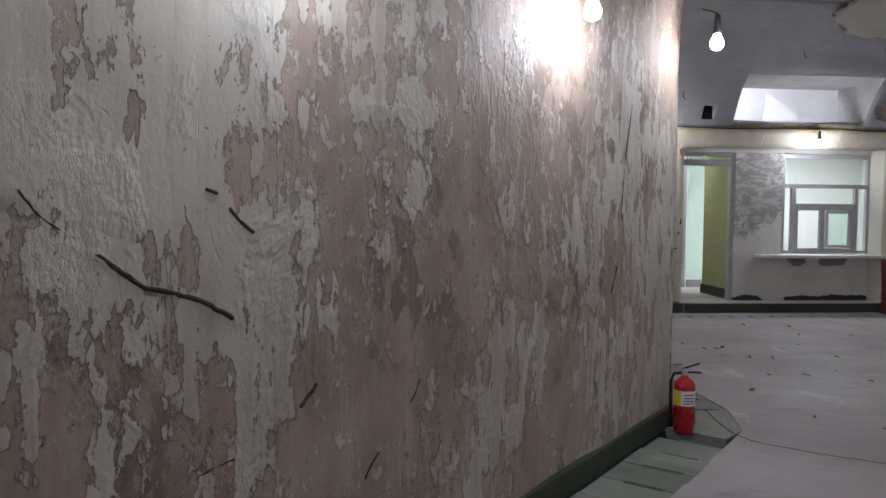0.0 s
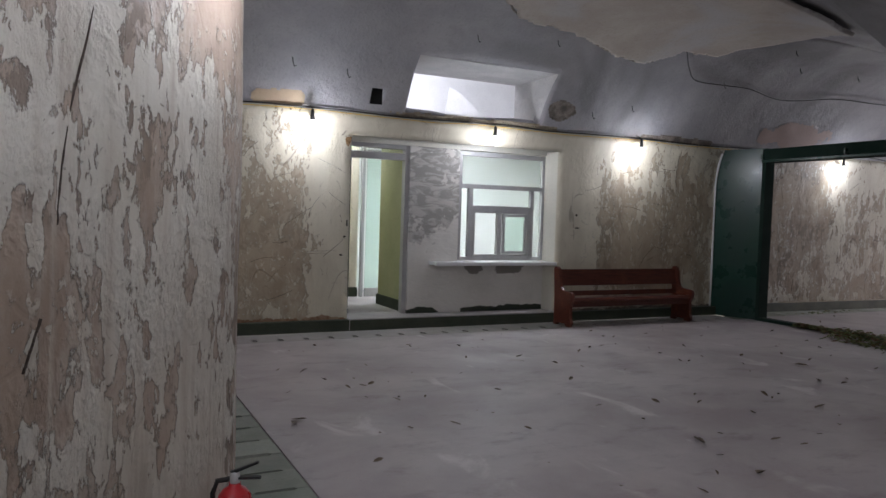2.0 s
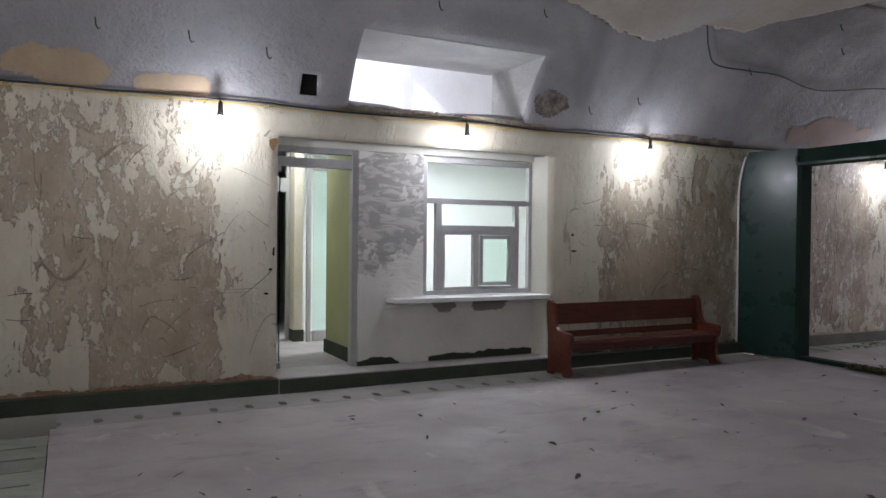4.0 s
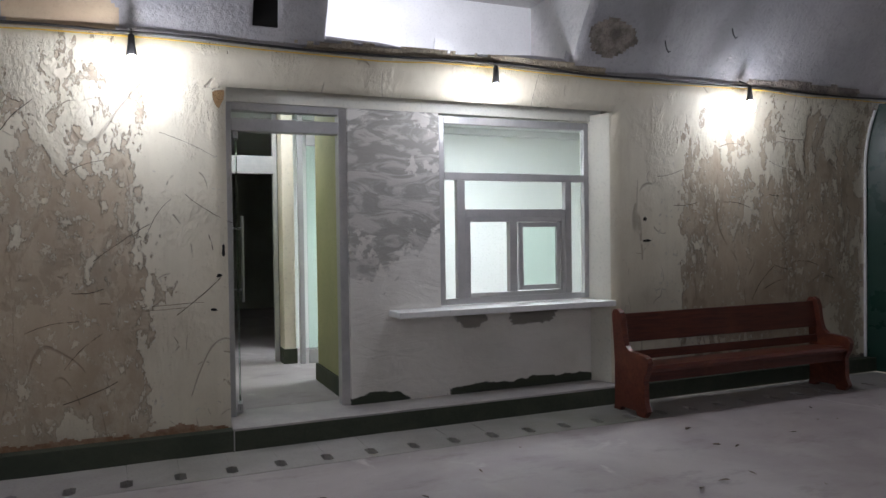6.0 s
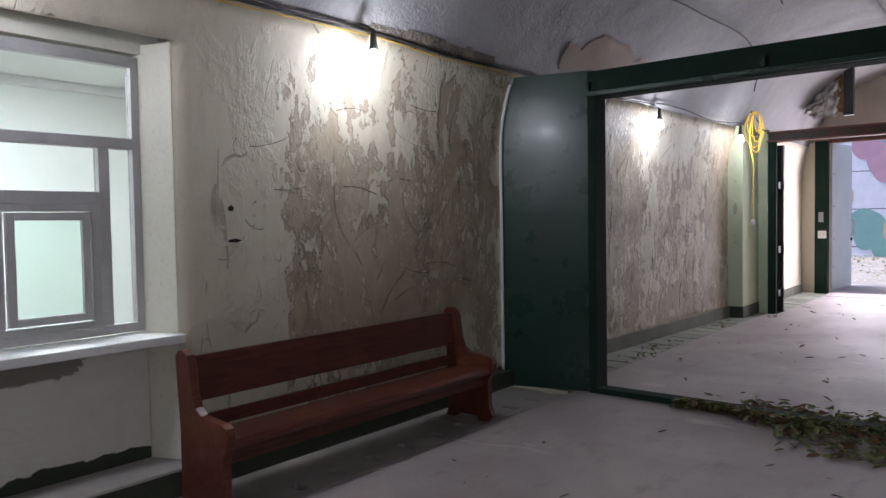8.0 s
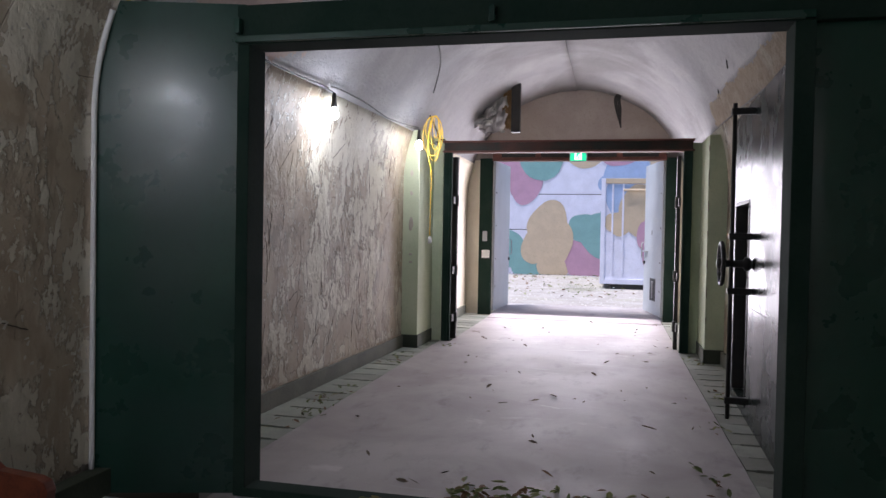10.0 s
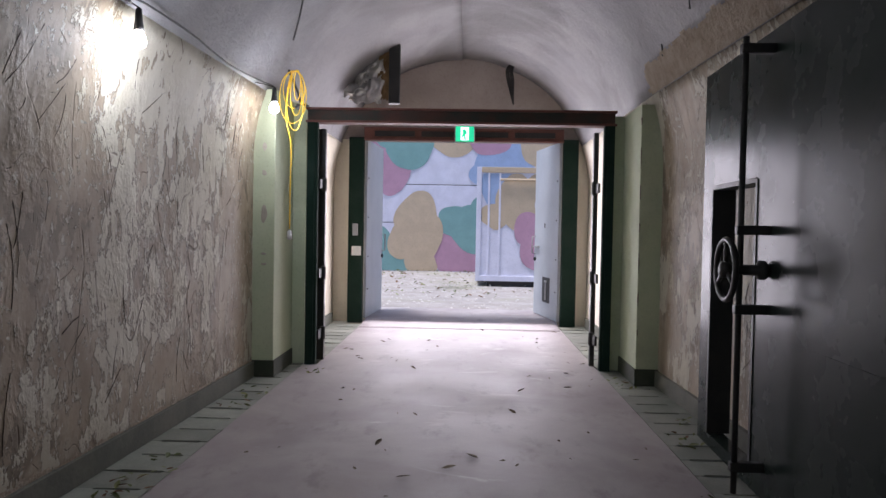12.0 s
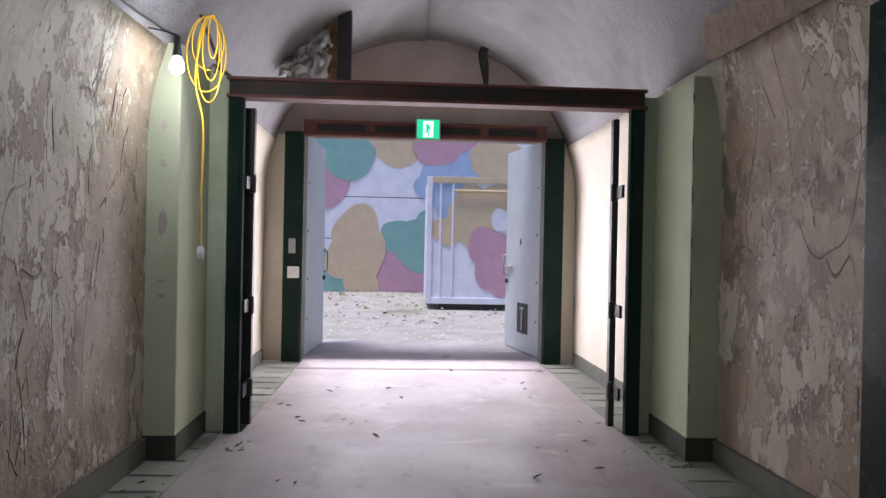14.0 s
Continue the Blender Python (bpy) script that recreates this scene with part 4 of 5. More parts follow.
ob = part("skirting_west", box(0, d.length + 0.45, -0.03, 0.03, 0, 0.13, 0.004), PLINTH)
ob.matrix_world = pose(-3.2, -1.12, 0, 0, 0, math.degrees(math.atan2(d.y, d.x)))
setting(ob, "dark green painted skirting", "skirting")
setting(part("skirting_west_return", box(2.12, 2.17, 5.2, 10.39, 0, 0.13, 0.004), PLINTH), "dark green painted skirting", "skirting")

# ---- pew ----
pew = tagged(new("bench"), "red-brown varnished wooden pew against the peeling wall", "bench")
side = [(9.90, 0.0), (9.86, 0.05), (9.89, 0.12), (9.895, 0.30), (9.86, 0.36), (9.845, 0.43), (9.86, 0.465), (9.90, 0.48), (10.08, 0.495), (10.125, 0.53), (10.15, 0.60), (10.17, 0.74), (10.19, 0.79),
        (10.23, 0.815), (10.27, 0.81), (10.295, 0.78), (10.29, 0.70), (10.265, 0.4), (10.265, 0.05), (10.28, 0.0), (10.20, 0.0), (10.17, 0.035), (10.0, 0.035), (9.98, 0.0)]
for x in (7.50, 9.70):
    part("end_panel", prism(side, "x", x, x + 0.05, 0.004), WOOD_LIT, pew, "orange-brown carved end panel with arm rest, brightened as if lit")
part("seat", prism([(9.87, 0.375), (9.885, 0.40), (10.22, 0.375), (10.22, 0.35), (9.88, 0.35)], "x", 7.55, 9.70, 0.004), WOOD_LIT, pew)
part("backrest", prism([(10.185, 0.545), (10.225, 0.775), (10.25, 0.775), (10.21, 0.545)], "x", 7.55, 9.70, 0.004), WOOD, pew)
part("back_rail", prism([(10.175, 0.40), (10.185, 0.47), (10.205, 0.47), (10.195, 0.40)], "x", 7.55, 9.70, 0.003), WOOD, pew)
part("apron", box(7.55, 9.70, 9.92, 9.945, 0.27, 0.35, 0.003), WOOD, pew)

# ---- fire extinguisher ----
fe = tagged(new("fire_extinguisher"), "red fire extinguisher on the floor by the wall corner", "fire extinguisher")
fe.matrix_world = pose(2.04, 4.66, 0, 0, 0, -25)
part("cylinder", turned([(0.062, 0), (0.066, 0.01), (0.066, 0.055), (0.07, 0.065), (0.07, 0.30), (0.064, 0.335), (0.045, 0.36), (0.024, 0.372), (0.024, 0.385)], sides=32), RED, fe)
k = sheet([radians(a) for a in range(-80, 81, 8)], [0.19, 0.29], lambda a, z: (0.0712 * math.sin(a), -0.0712 * math.cos(a), z))
part("label", k, PAPER, fe, "white instruction label")
k = sheet([radians(a) for a in range(-80, -15, 8)], [0.192, 0.288], lambda a, z: (0.0722 * math.sin(a), -0.0722 * math.cos(a), z))
part("label_yellow", k, LABEL_Y, fe, "yellow warning label")
for z in (0.205, 0.222, 0.24, 0.262):
    k = sheet([radians(a) for a in range(0, 61, 10)], [z, z + 0.006], lambda a, zz: (0.0722 * math.sin(a), -0.0722 * math.cos(a), zz))
    part("print_line", k, BLACK, fe)
part("valve", turned([(0.018, 0.38), (0.02, 0.39), (0.02, 0.42), (0.012, 0.43)], sides=16), ALU, fe)
part("handle", prism([(-0.02, 0.41), (0.10, 0.415), (0.105, 0.405), (0.0, 0.40)], "y", -0.012, 0.012, 0.002), BLACK, fe)
part("lever", prism([(-0.02, 0.43), (0.09, 0.475), (0.095, 0.467), (0.0, 0.425)], "y", -0.01, 0.01, 0.002), BLACK, fe)
part("hose", tube([(-0.02, 0, 0.40), (-0.07, 0, 0.39), (-0.088, 0, 0.34), (-0.088, 0, 0.25), (-0.085, 0, 0.10)], 0.011), BLACK, fe)
part("nozzle", turned([(0.016, 0.0), (0.014, 0.08), (0.008, 0.09)], (-0.085, 0, 0.03), 12), BLACK, fe)

# ---- grey bin ----
bn = tagged(new("bin"), "grey metal bin with sloping sides by the wall", "bin")
bn.matrix_world = pose(2.27, 7.33, 0, 0, 0, 4)
k = bmesh.new()
lo = [k.verts.new((sx * 0.095, sy * 0.11, 0.0)) for sx, sy in ((-1, -1), (1, -1), (1, 1), (-1, 1))]
hi = [k.verts.new((sx * 0.125, sy * 0.14, 0.62)) for sx, sy in ((-1, -1), (1, -1), (1, 1), (-1, 1))]
k.faces.new(lo[::-1]); k.faces.new(hi)
for i in range(4):
    k.faces.new((lo[i], lo[(i + 1) % 4], hi[(i + 1) % 4], hi[i]))
bmesh.ops.bevel(k, geom=k.edges[:], offset=0.006, segments=2, affect="EDGES")
part("body", k, BOXGREY, bn)
part("lid", box(-0.13, 0.13, -0.145, 0.145, 0.622, 0.645, 0.006), BOXGREY, bn)

# ---- hanging bulbs ----


def bulb(x, y, z, dx=0.0, dy=0.0):
    ob = tagged(new("hanging_bulb"), "lit white bulb in a black socket (wall cable bulbs, plus unseen added ones)", "light bulb", "bulbs along the cable")
    ob.matrix_world = pose(x, y, z)
    part("socket", turned([(0.010, 0.16), (0.018, 0.15), (0.022, 0.09), (0.028, 0.05), (0.030, 0.03), (0.024, 0.028)], sides=16), BLACK, ob)
    part("glass", turned([(0.020, 0.028), (0.028, 0.01), (0.040, -0.015), (0.043, -0.035), (0.036, -0.058), (0.018, -0.072), (0.004, -0.076)], sides=20), BULB, ob)
    part("drop_cord", tube([(0, 0, 0.16), (dx * 0.4, dy * 0.4, 0.19), (dx, dy, 0.22)], 0.005), CABLE, ob)
    l = lamp("bulb_light", "POINT", pose(0, 0, 0), BULB_WATTS, BULB_TINT, radius=0.035)
    l.parent = ob
    l.matrix_basis = pose(-0.8 * dx, -0.8 * dy, -0.10)
    return ob


for x, y, z in ((3.92, 10.22, 2.53), (6.42, 10.22, 2.53), (8.93, 10.22, 2.55), (13.5, 10.20, 2.53)):
    bulb(x, y, z, 0, 0.12)
bulb(2.19, 8.1, 2.46, -0.04, 0)
bulb(15.86, 10.04, 2.53, 0.03, 0.25)
# Two out-of-view bulbs assumed along the near wall, set close to brighten it.
bulb(-0.22, 2.12, 2.5, -0.06, 0.05)
bulb(-1.34, 0.84, 2.5, -0.06, 0.05)
# Unseen bulbs added on the opposite branch wall to light the near wall.
for q in (3.6, 6.2, 8.8):
    bulb(0.2 + 0.657 * q - 0.13, -3.8 + 0.754 * q + 0.11, 2.5, 0.07, -0.06)
bulb(2.20, 4.66, 2.60, -0.05, 0.12)
bulb(1.02, 3.48, 2.45, -0.05, 0.05)

# ---- cables ----
ce = arch_off(2.72)


def wavy(x0, x1, n, y, z, seed, amp=0.012, sag=0.02, span=2.5):
    out = []
    for i in range(n + 1):
        x = x0 + (x1 - x0) * i / n
        s = -sag * math.sin(math.pi * ((x - 3.92) % span) / span) ** 2
        out.append((x, y + half(x) - HALF + 0.006 * noise.noise(Vector((x * 3, seed, 0))), z + s + amp * noise.noise(Vector((x * 1.7, seed, 3)))))
    return out


tagged(part("wall_cable", tube(wavy(2.18, 13.5, 150, MID + ce - 0.035, 2.735, 1), 0.009), CABLE), "black cable strung along the wall top", "cable")
tagged(part("wall_cable", tube(wavy(2.18, 10.9, 130, MID + ce - 0.030, 2.705, 5), 0.004), YELLOW), "thin yellow cable strung along the wall top", "cable")
tagged(part("wall_cable", tube(wavy(13.5, 16.2, 40, MID + ce - 0.06, 2.76, 8, 0.02, 0.05), 0.007), CABLE), "black cable strung along the tunnel wall", "cable")


# ---- bare patches and broken plaster on the vault ----


def vault_patch(name, x0, x1, z0, z1, seed, mat, label, lift=0.008, power=2.0, south_side=False):
    """An uneven sheet on the vault where a coat has come off."""
    xm, zm, a, b = (x0 + x1) / 2, (z0 + z1) / 2, (x1 - x0) / 2, (z1 - z0) / 2

    def out(x, th):
        z = SPRING + RISE * math.sin(th)
        r = (abs((x - xm) / a) ** power + abs((z - zm) / b) ** power) ** (1 / power)
        return r > 0.92 + 0.35 * noise.noise(Vector((x * 3.1, z * 4.0, seed))) + 0.12 * noise.noise(Vector((x * 14, z * 14, seed)))

    def at(x, th):
        p = Vector(south_vault(x, th) if south_side else vault_point(x, th))
        return p + lift * Vector((0, math.cos(th) if south_side else -math.cos(th), -math.sin(th)))

    k = sheet(steps(x0 - 0.2, x1 + 0.2, 0.022), steps(max(TH0 + 0.001, th_of(z0 - 0.1)), th_of(min(3.99, z1 + 0.1)), 0.011), at, out)
    return tagged(part(name, k, mat), label, "plaster patch", kind="structure")


vault_patch("plaster_patch", 11.45, 13.0, 2.74, 3.20, 3.0, rough_plain("pinkish_bare_plaster", (0.36, 0.27, 0.235), (0.41, 0.32, 0.28), 2.2, 0.3, 0.004, 40), "pinkish bare plaster patch on the vault")
OCHRE = rough_plain("ochre_bare_plaster", (0.42, 0.33, 0.22), (0.36, 0.27, 0.18), 2.4, 0.4, 0.005, 40)
vault_patch("plaster_patch", 2.25, 3.12, 2.70, 3.02, 8.0, OCHRE, "ochre bare plaster patch above the cable")
vault_patch("plaster_patch", 3.2, 3.85, 2.66, 2.92, 11.0, OCHRE, "ochre bare plaster patch above the cable")
BROKEN = rough_plain("broken_plaster", (0.13, 0.11, 0.09), (0.30, 0.26, 0.22), 9, 0.9, 0.03, 40, 0.9)
vault_patch("broken_patch", 7.2, 7.75, 2.84, 3.14, 14.0, BROKEN, "broken dark plaster beside the high opening")
vault_patch("broken_patch", 4.9, 7.6, 2.70, 2.80, 17.0, rough_plain("ragged_brown_edge", (0.22, 0.18, 0.13), (0.34, 0.29, 0.21), 8, 0.8, 0.02, 40, 0.9), "ragged brown plaster below the high opening", 0.008, 6.0)
vault_patch("broken_patch", 8.9, 10.6, 2.70, 2.82, 20.0, rough_plain("flaking_dark_edge", (0.12, 0.10, 0.085), (0.26, 0.22, 0.18), 10, 0.8, 0.02, 40, 0.9), "dark flaking plaster edge over the cable", 0.01, 3.0)

LEDGE = rough_plain("crumbled_tan_plaster", (0.40, 0.33, 0.25), (0.30, 0.24, 0.175), 6, 0.9, 0.025, 35, 0.9, (0.46, 0.41, 0.34))
vault_patch("broken_patch", 11.6, 16.3, 2.60, 2.98, 23.0, LEDGE, "crumbled tan plaster where the wall meets the vault", 0.03, 4.0, True)


def roof_z(x, y):
    z = arch_z(abs(y - MID) * HALF / half(x))
    return z if y > MID else z + smooth((10.8 - x) / 4.5) * (SPRING + RISE - z)


EDGE = [(5.6, 8.7), (6.05, 9.09), (6.37, 9.15), (6.83, 9.18), (7.35, 9.34), (7.94, 9.5), (8.31, 9.51), (8.56, 9.34), (8.67, 9.17), (9.22, 9.18), (9.38, 9.02), (9.75, 8.69), (9.9, 8.32), (9.85, 8.0), (9.6, 7.6), (9.3, 7.2), (8.5, 6.9), (6.5, 7.2), (5.4, 7.9)]


def inside(x, y, poly):
    c = False
    for (ax, ay), (bx, by) in zip(poly, poly[1:] + poly[:1]):
        if (ay > y) != (by > y) and x < (bx - ax) * (y - ay) / (by - ay) + ax:
            c = not c
    return c


def off_sheet(x, y):
    return not inside(x + 0.05 * noise.noise(Vector((x * 5, y * 5, 1))), y + 0.05 * noise.noise(Vector((x * 5, y * 5, 7))), EDGE)


k = sheet(steps(5.3, 10.3, 0.03), steps(6.85, 9.6, 0.03), lambda x, y: (x, y, roof_z(x, y) - 0.05 - 0.01 * noise.noise(Vector((x, y, 3)))), off_sheet)
setting(thicken(part("ceiling_coat", k, PATCH), 0.045, -1), "loose smooth tan plaster coat with cracked edge", "ceiling plaster")

rim = [Vector((x, y, roof_z(x, y) - 0.055)) for x, y in EDGE[:14]]


def smoothed(points, n=8):
    out = []
    for i in range(len(points) - 1):
        p = [Vector(points[max(0, min(len(points) - 1, j))]) for j in (i - 1, i, i + 1, i + 2)]
        for t in (q / n for q in range(n)):
            out.append(0.5 * (2 * p[1] + (p[2] - p[0]) * t + (2 * p[0] - 5 * p[1] + 4 * p[2] - p[3]) * t * t + (3 * p[1] - p[0] - 3 * p[2] + p[3]) * t ** 3))
    return out + [Vector(points[-1])]


rim = [p + Vector((0.05 * noise.noise(p * 5), 0.05 * noise.noise(p * 5 + Vector((9, 0, 0))), 0)) for p in smoothed(rim, 10)]
# Dark tube draws the crack and its shadow line round the coat.
setting(part("coat_edge_shadow_line", tube(rim, 0.013, None, 6), BROKEN), "dark bead for the crack and shadow line at the coat edge", "ceiling plaster")

# cables and hooks on the vault
HUNG = [(7.84, 8.37), (8.3, 8.85), (8.72, 9.19), (9.07, 9.49), (9.42, 9.70), (9.97, 9.71), (10.52, 9.71), (11.36, 9.80), (12.4, 9.65), (13.26, 9.62), (14.25, 9.59), (14.9, 9.63), (15.6, 9.75), (16.1, 9.95)]


pts = [(x, y - 0.02, roof_z(x, y) - (0.075 if x < 9.2 else 0.04)) for x, y in HUNG]
tagged(part("ceiling_cable", tube(smoothed(pts), 0.009), CABLE), "black cable clipped along the vault", "cable")
for x, y in ((5.75, 9.57), (6.84, 9.46), (3.63, 10.08), (4.3, 10.12), (2.91, 10.07), (8.01, 10.23), (8.64, 10.13), (10.45, 8.86), (11.03, 9.24), (10.0, 9.71), (12.3, 9.2), (13.5, 7.6), (14.2, 9.1), (15.0, 8.0), (14.6, 6.75), (15.5, 6.7)):
    z = roof_z(x, y)
    k = tube([(x, y, z + 0.02), (x + 0.005, y - 0.01, z - 0.05), (x + 0.02, y - 0.02, z - 0.085), (x + 0.04, y - 0.015, z - 0.07)], 0.006, None, 6)
    tagged(part("hook", k, BLACK), "rusty iron hook stub in the vault", "hook", "hooks in the vault")

# ---- torn duct and hanging wires above gate two ----
duct = tagged(new("torn_duct"), "torn foil duct insulation hanging from the vault", "duct")
k = sheet(steps(0, 1, 0.05), steps(0, 1, 0.05), lambda u, v: (18.75 + 0.10 * noise.noise(Vector((u * 6, v * 6, 1))) + 0.2 * v, 9.92 - 0.50 * u + 0.05 * noise.noise(Vector((u * 7, v * 7, 5))),
                                                            3.05 + v * (0.26 + 0.46 * u) + 0.07 * noise.noise(Vector((u * 7, v * 7, 9)))), lambda u, v: u < 0.15 and v < 0.3)
part("foil", k, FOIL, duct, "crumpled silver foil")
k = sheet(steps(0, 1, 0.1), steps(0, 1, 0.1), lambda u, v: (18.9 + 0.05 * noise.noise(Vector((u * 6, v * 6, 21))), 9.52 - 0.22 * u - 0.05 * v, 3.12 + v * 0.66 + 0.06 * noise.noise(Vector((u * 9, v * 5, 2)))))
part("wool", k, BROWN, duct, "brown mineral wool")
part("casing", box(18.82, 18.95, 9.20, 9.34, 3.06, 3.86, 0.006), BLACK, duct, "dark sheet metal casing")
wires = tagged(new("hanging_wires"), "bunch of black wires hanging from the vault", "wires")
for i in range(6):
    y = 7.65 + 0.018 * i
    pts = [(20.1, y - 0.03, roof_z(20.1, 7.65) + 0.01), (20.08, y + 0.02, 3.78), (20.1, y, 3.62), (20.1 + 0.02 * i, y - 0.02 * i, 3.38 - 0.04 * (i % 3))]
    part("wire", tube(smoothed(pts, 4), 0.010, None, 6), CABLE, wires)

# ---- yellow cable coil on the tunnel wall ----
coil = tagged(new("cable_coil"), "yellow cable coil hung on the wall with a loose end", "cable coil")
for i in range(5):
    a, h = 0.03 + 0.024 * i, 0.14 + 0.035 * ((i * 2) % 5)
    pts = [(16.12 + 0.008 * i, 9.93 + 0.012 * (i - 3) + a * math.sin(q), 2.90 - h + h * math.cos(q)) for q in (2 * math.pi * j / 28 for j in range(28))]
    part("loop", tube(pts, 0.0048, None, 6, True), YELLOW, coil)
pts = [(16.14, 9.95, 2.9), (16.12, 10.0, 2.5), (16.13, 9.95, 2.2), (16.14, 9.955, 1.8), (16.14, 9.955, 1.42)]
part("loose_end", tube(smoothed(pts), 0.007), YELLOW, coil)
part("plug", turned([(0.010, 0.03), (0.022, 0.02), (0.024, -0.05), (0.016, -0.06)], (16.14, 9.955, 1.38), 12), PAPER, coil, "white plug")
part("knot", tube([(16.12, 9.90, 2.56), (16.11, 9.89, 2.53), (16.12, 9.88, 2.58)], 0.02, None, 8), CABLE, coil)
pts = [(16.14, 9.98, 2.90), (16.60, 10.0, 2.78), (16.75, 10.0, 2.70), (17.0, 9.98, 2.71)]
tagged(part("feed_cable", tube(smoothed(pts), 0.012), CABLE), "black cable from the coil to the gate lintel", "cable")

# ---- gouges on the near wall ----
WD = Vector((4.92, 5.64)).normalized()


def wall_place(s, z, out=0.0):
    x, y = -3.2 + WD.x * s, -1.12 + WD.y * s
    d = uneven(x * 1.3 + y, z, 0.018)
    lean = 0.10 * smooth((z - 2.1) / 1.9) ** 2
    return Vector((x + 0.75 * (d + lean) + WD.y * out, y - 0.65 * (d + lean) - WD.x * out, z))


GOUGE = rough_plain("dark_gouge", (0.045, 0.032, 0.024), (0.08, 0.06, 0.045), 20, 0.8, 0.01, 60, 0.9)
for line, r in (([(3.69, 1.49), (3.74, 1.43), (3.81, 1.385)], 0.003), ([(3.86, 1.345), (3.94, 1.287), (4.0, 1.25), (4.07, 1.234), (4.14, 1.21), (4.2, 1.18), (4.253, 1.147)], 0.008), ([(4.163, 1.51), (4.20, 1.495)], 0.005), ([(4.242, 1.456), (4.28, 1.42), (4.326, 1.388)], 0.007),
                ([(4.575, 0.906), (4.54, 0.873), (4.503, 0.845)], 0.007), ([(5.116, 0.819), (5.085, 0.776), (5.052, 0.74)], 0.005), ([(4.256, 0.748), (4.2, 0.738), (4.135, 0.722)], 0.005), ([(4.877, 0.604), (4.833, 0.566), (4.804, 0.528)], 0.006),
                ([(4.58, 0.59), (4.566, 0.554)], 0.006), ([(7.22, 2.4), (7.15, 2.035), (7.08, 1.81), (7.03, 1.59), (7.016, 1.42)], 0.004), ([(6.95, 1.145), (6.89, 1.0)], 0.006)):
    pts = smoothed([wall_place(s, z, -0.45 * r) for s, z in line], 6)
    pts = [p + Vector((0.004 * noise.noise(p * 40), 0, 0.006 * noise.noise(p * 33))) for p in pts]
    tagged(part("gouge", tube(pts, r, None, 6), GOUGE), "dark gouge scratched into the plaster wall", "gouge", kind="structure")

pts = [Vector((x + 0.012 * noise.noise(Vector((x * 9, y * 9, 0))), y + 0.012 * noise.noise(Vector((x * 9, y * 9, 5))), 0.0)) for x, y in (p.to_2d() for p in smoothed([(x, y, 0) for x, y in ((2.44, 5.22), (2.37, 4.57), (2.60, 4.25), (3.17, 3.86), (3.88, 3.40))], 14))]
tagged(part("floor_crack", tube(pts, 0.0028, None, 5), GOUGE), "dark crack in the concrete floor", "crack", kind="structure")


def wall_scratches(count, x_range, z_range, slant, seed, place):
    """Thin curved scratches, each cut at its own slant."""
    rng = random.Random(seed)
    for i in range(count):
        x, z, q = rng.uniform(*x_range), rng.uniform(*z_range), radians(rng.gauss(*slant))
        length, bend = rng.uniform(0.10, 0.42), rng.uniform(-0.35, 0.35)
        pts = []
        for j in range(9):
            w = length * (j / 8 - 0.5)
            u, v = x + w * math.cos(q) - bend * w * w / length * math.sin(q), z + w * math.sin(q) + bend * w * w / length * math.cos(q)
            p = Vector(place(u, min(2.68, max(0.2, v))))
            pts.append(p + 0.004 * noise.noise_vector(p * 22))
        tagged(part("scratch", tube(pts, rng.uniform(0.0012, 0.0030), None, 5), GOUGE), "dark scratch in the old wall paint", "scratch", kind="structure")


wall_scratches(70, (12.0, 16.1), (0.35, 2.45), (70, 22), 41, north)
wall_scratches(22, (2.3, 4.4), (0.4, 2.3), (25, 40), 42, north)
wall_scratches(14, (8.2, 10.8), (0.9, 2.4), (0, 22), 43, north)
wall_scratches(14, (13.6, 16.1), (0.6, 2.5), (110, 25), 44, south)


def ragged_strip(x0, x1, seed, mat):
    """Bare crumbling plaster just above the skirting."""
    def bare(x, z):
        return z > 0.17 + 0.05 * noise.noise(Vector((x * 3, seed, 0))) + 0.03 * noise.noise(Vector((x * 15, seed, 4)))
    k = sheet(steps(x0, x1, 0.02), steps(0.13, 0.25, 0.01), lambda x, z: (x, north(x, z)[1] - 0.006 - 0.008 * abs(noise.noise(Vector((x * 20, z * 20, seed)))), z), bare)
    return tagged(part("bare_strip", k, mat), "bare crumbling plaster strip above the skirting", "wall damage", kind="structure")


RUSTY = rough_plain("rusty_brown_plaster", (0.27, 0.15, 0.085), (0.40, 0.29, 0.20), 9, 0.8, 0.012, 45, 0.9)
ragged_strip(2.2, 4.48, 2.0, RUSTY)
ragged_strip(7.85, 10.9, 3.0, BROKEN)
ragged_strip(11.1, 16.2, 4.0, rough_plain("pale_crumbling_plaster", (0.42, 0.33, 0.24), (0.52, 0.45, 0.36), 9, 0.8, 0.012, 45, 0.9))


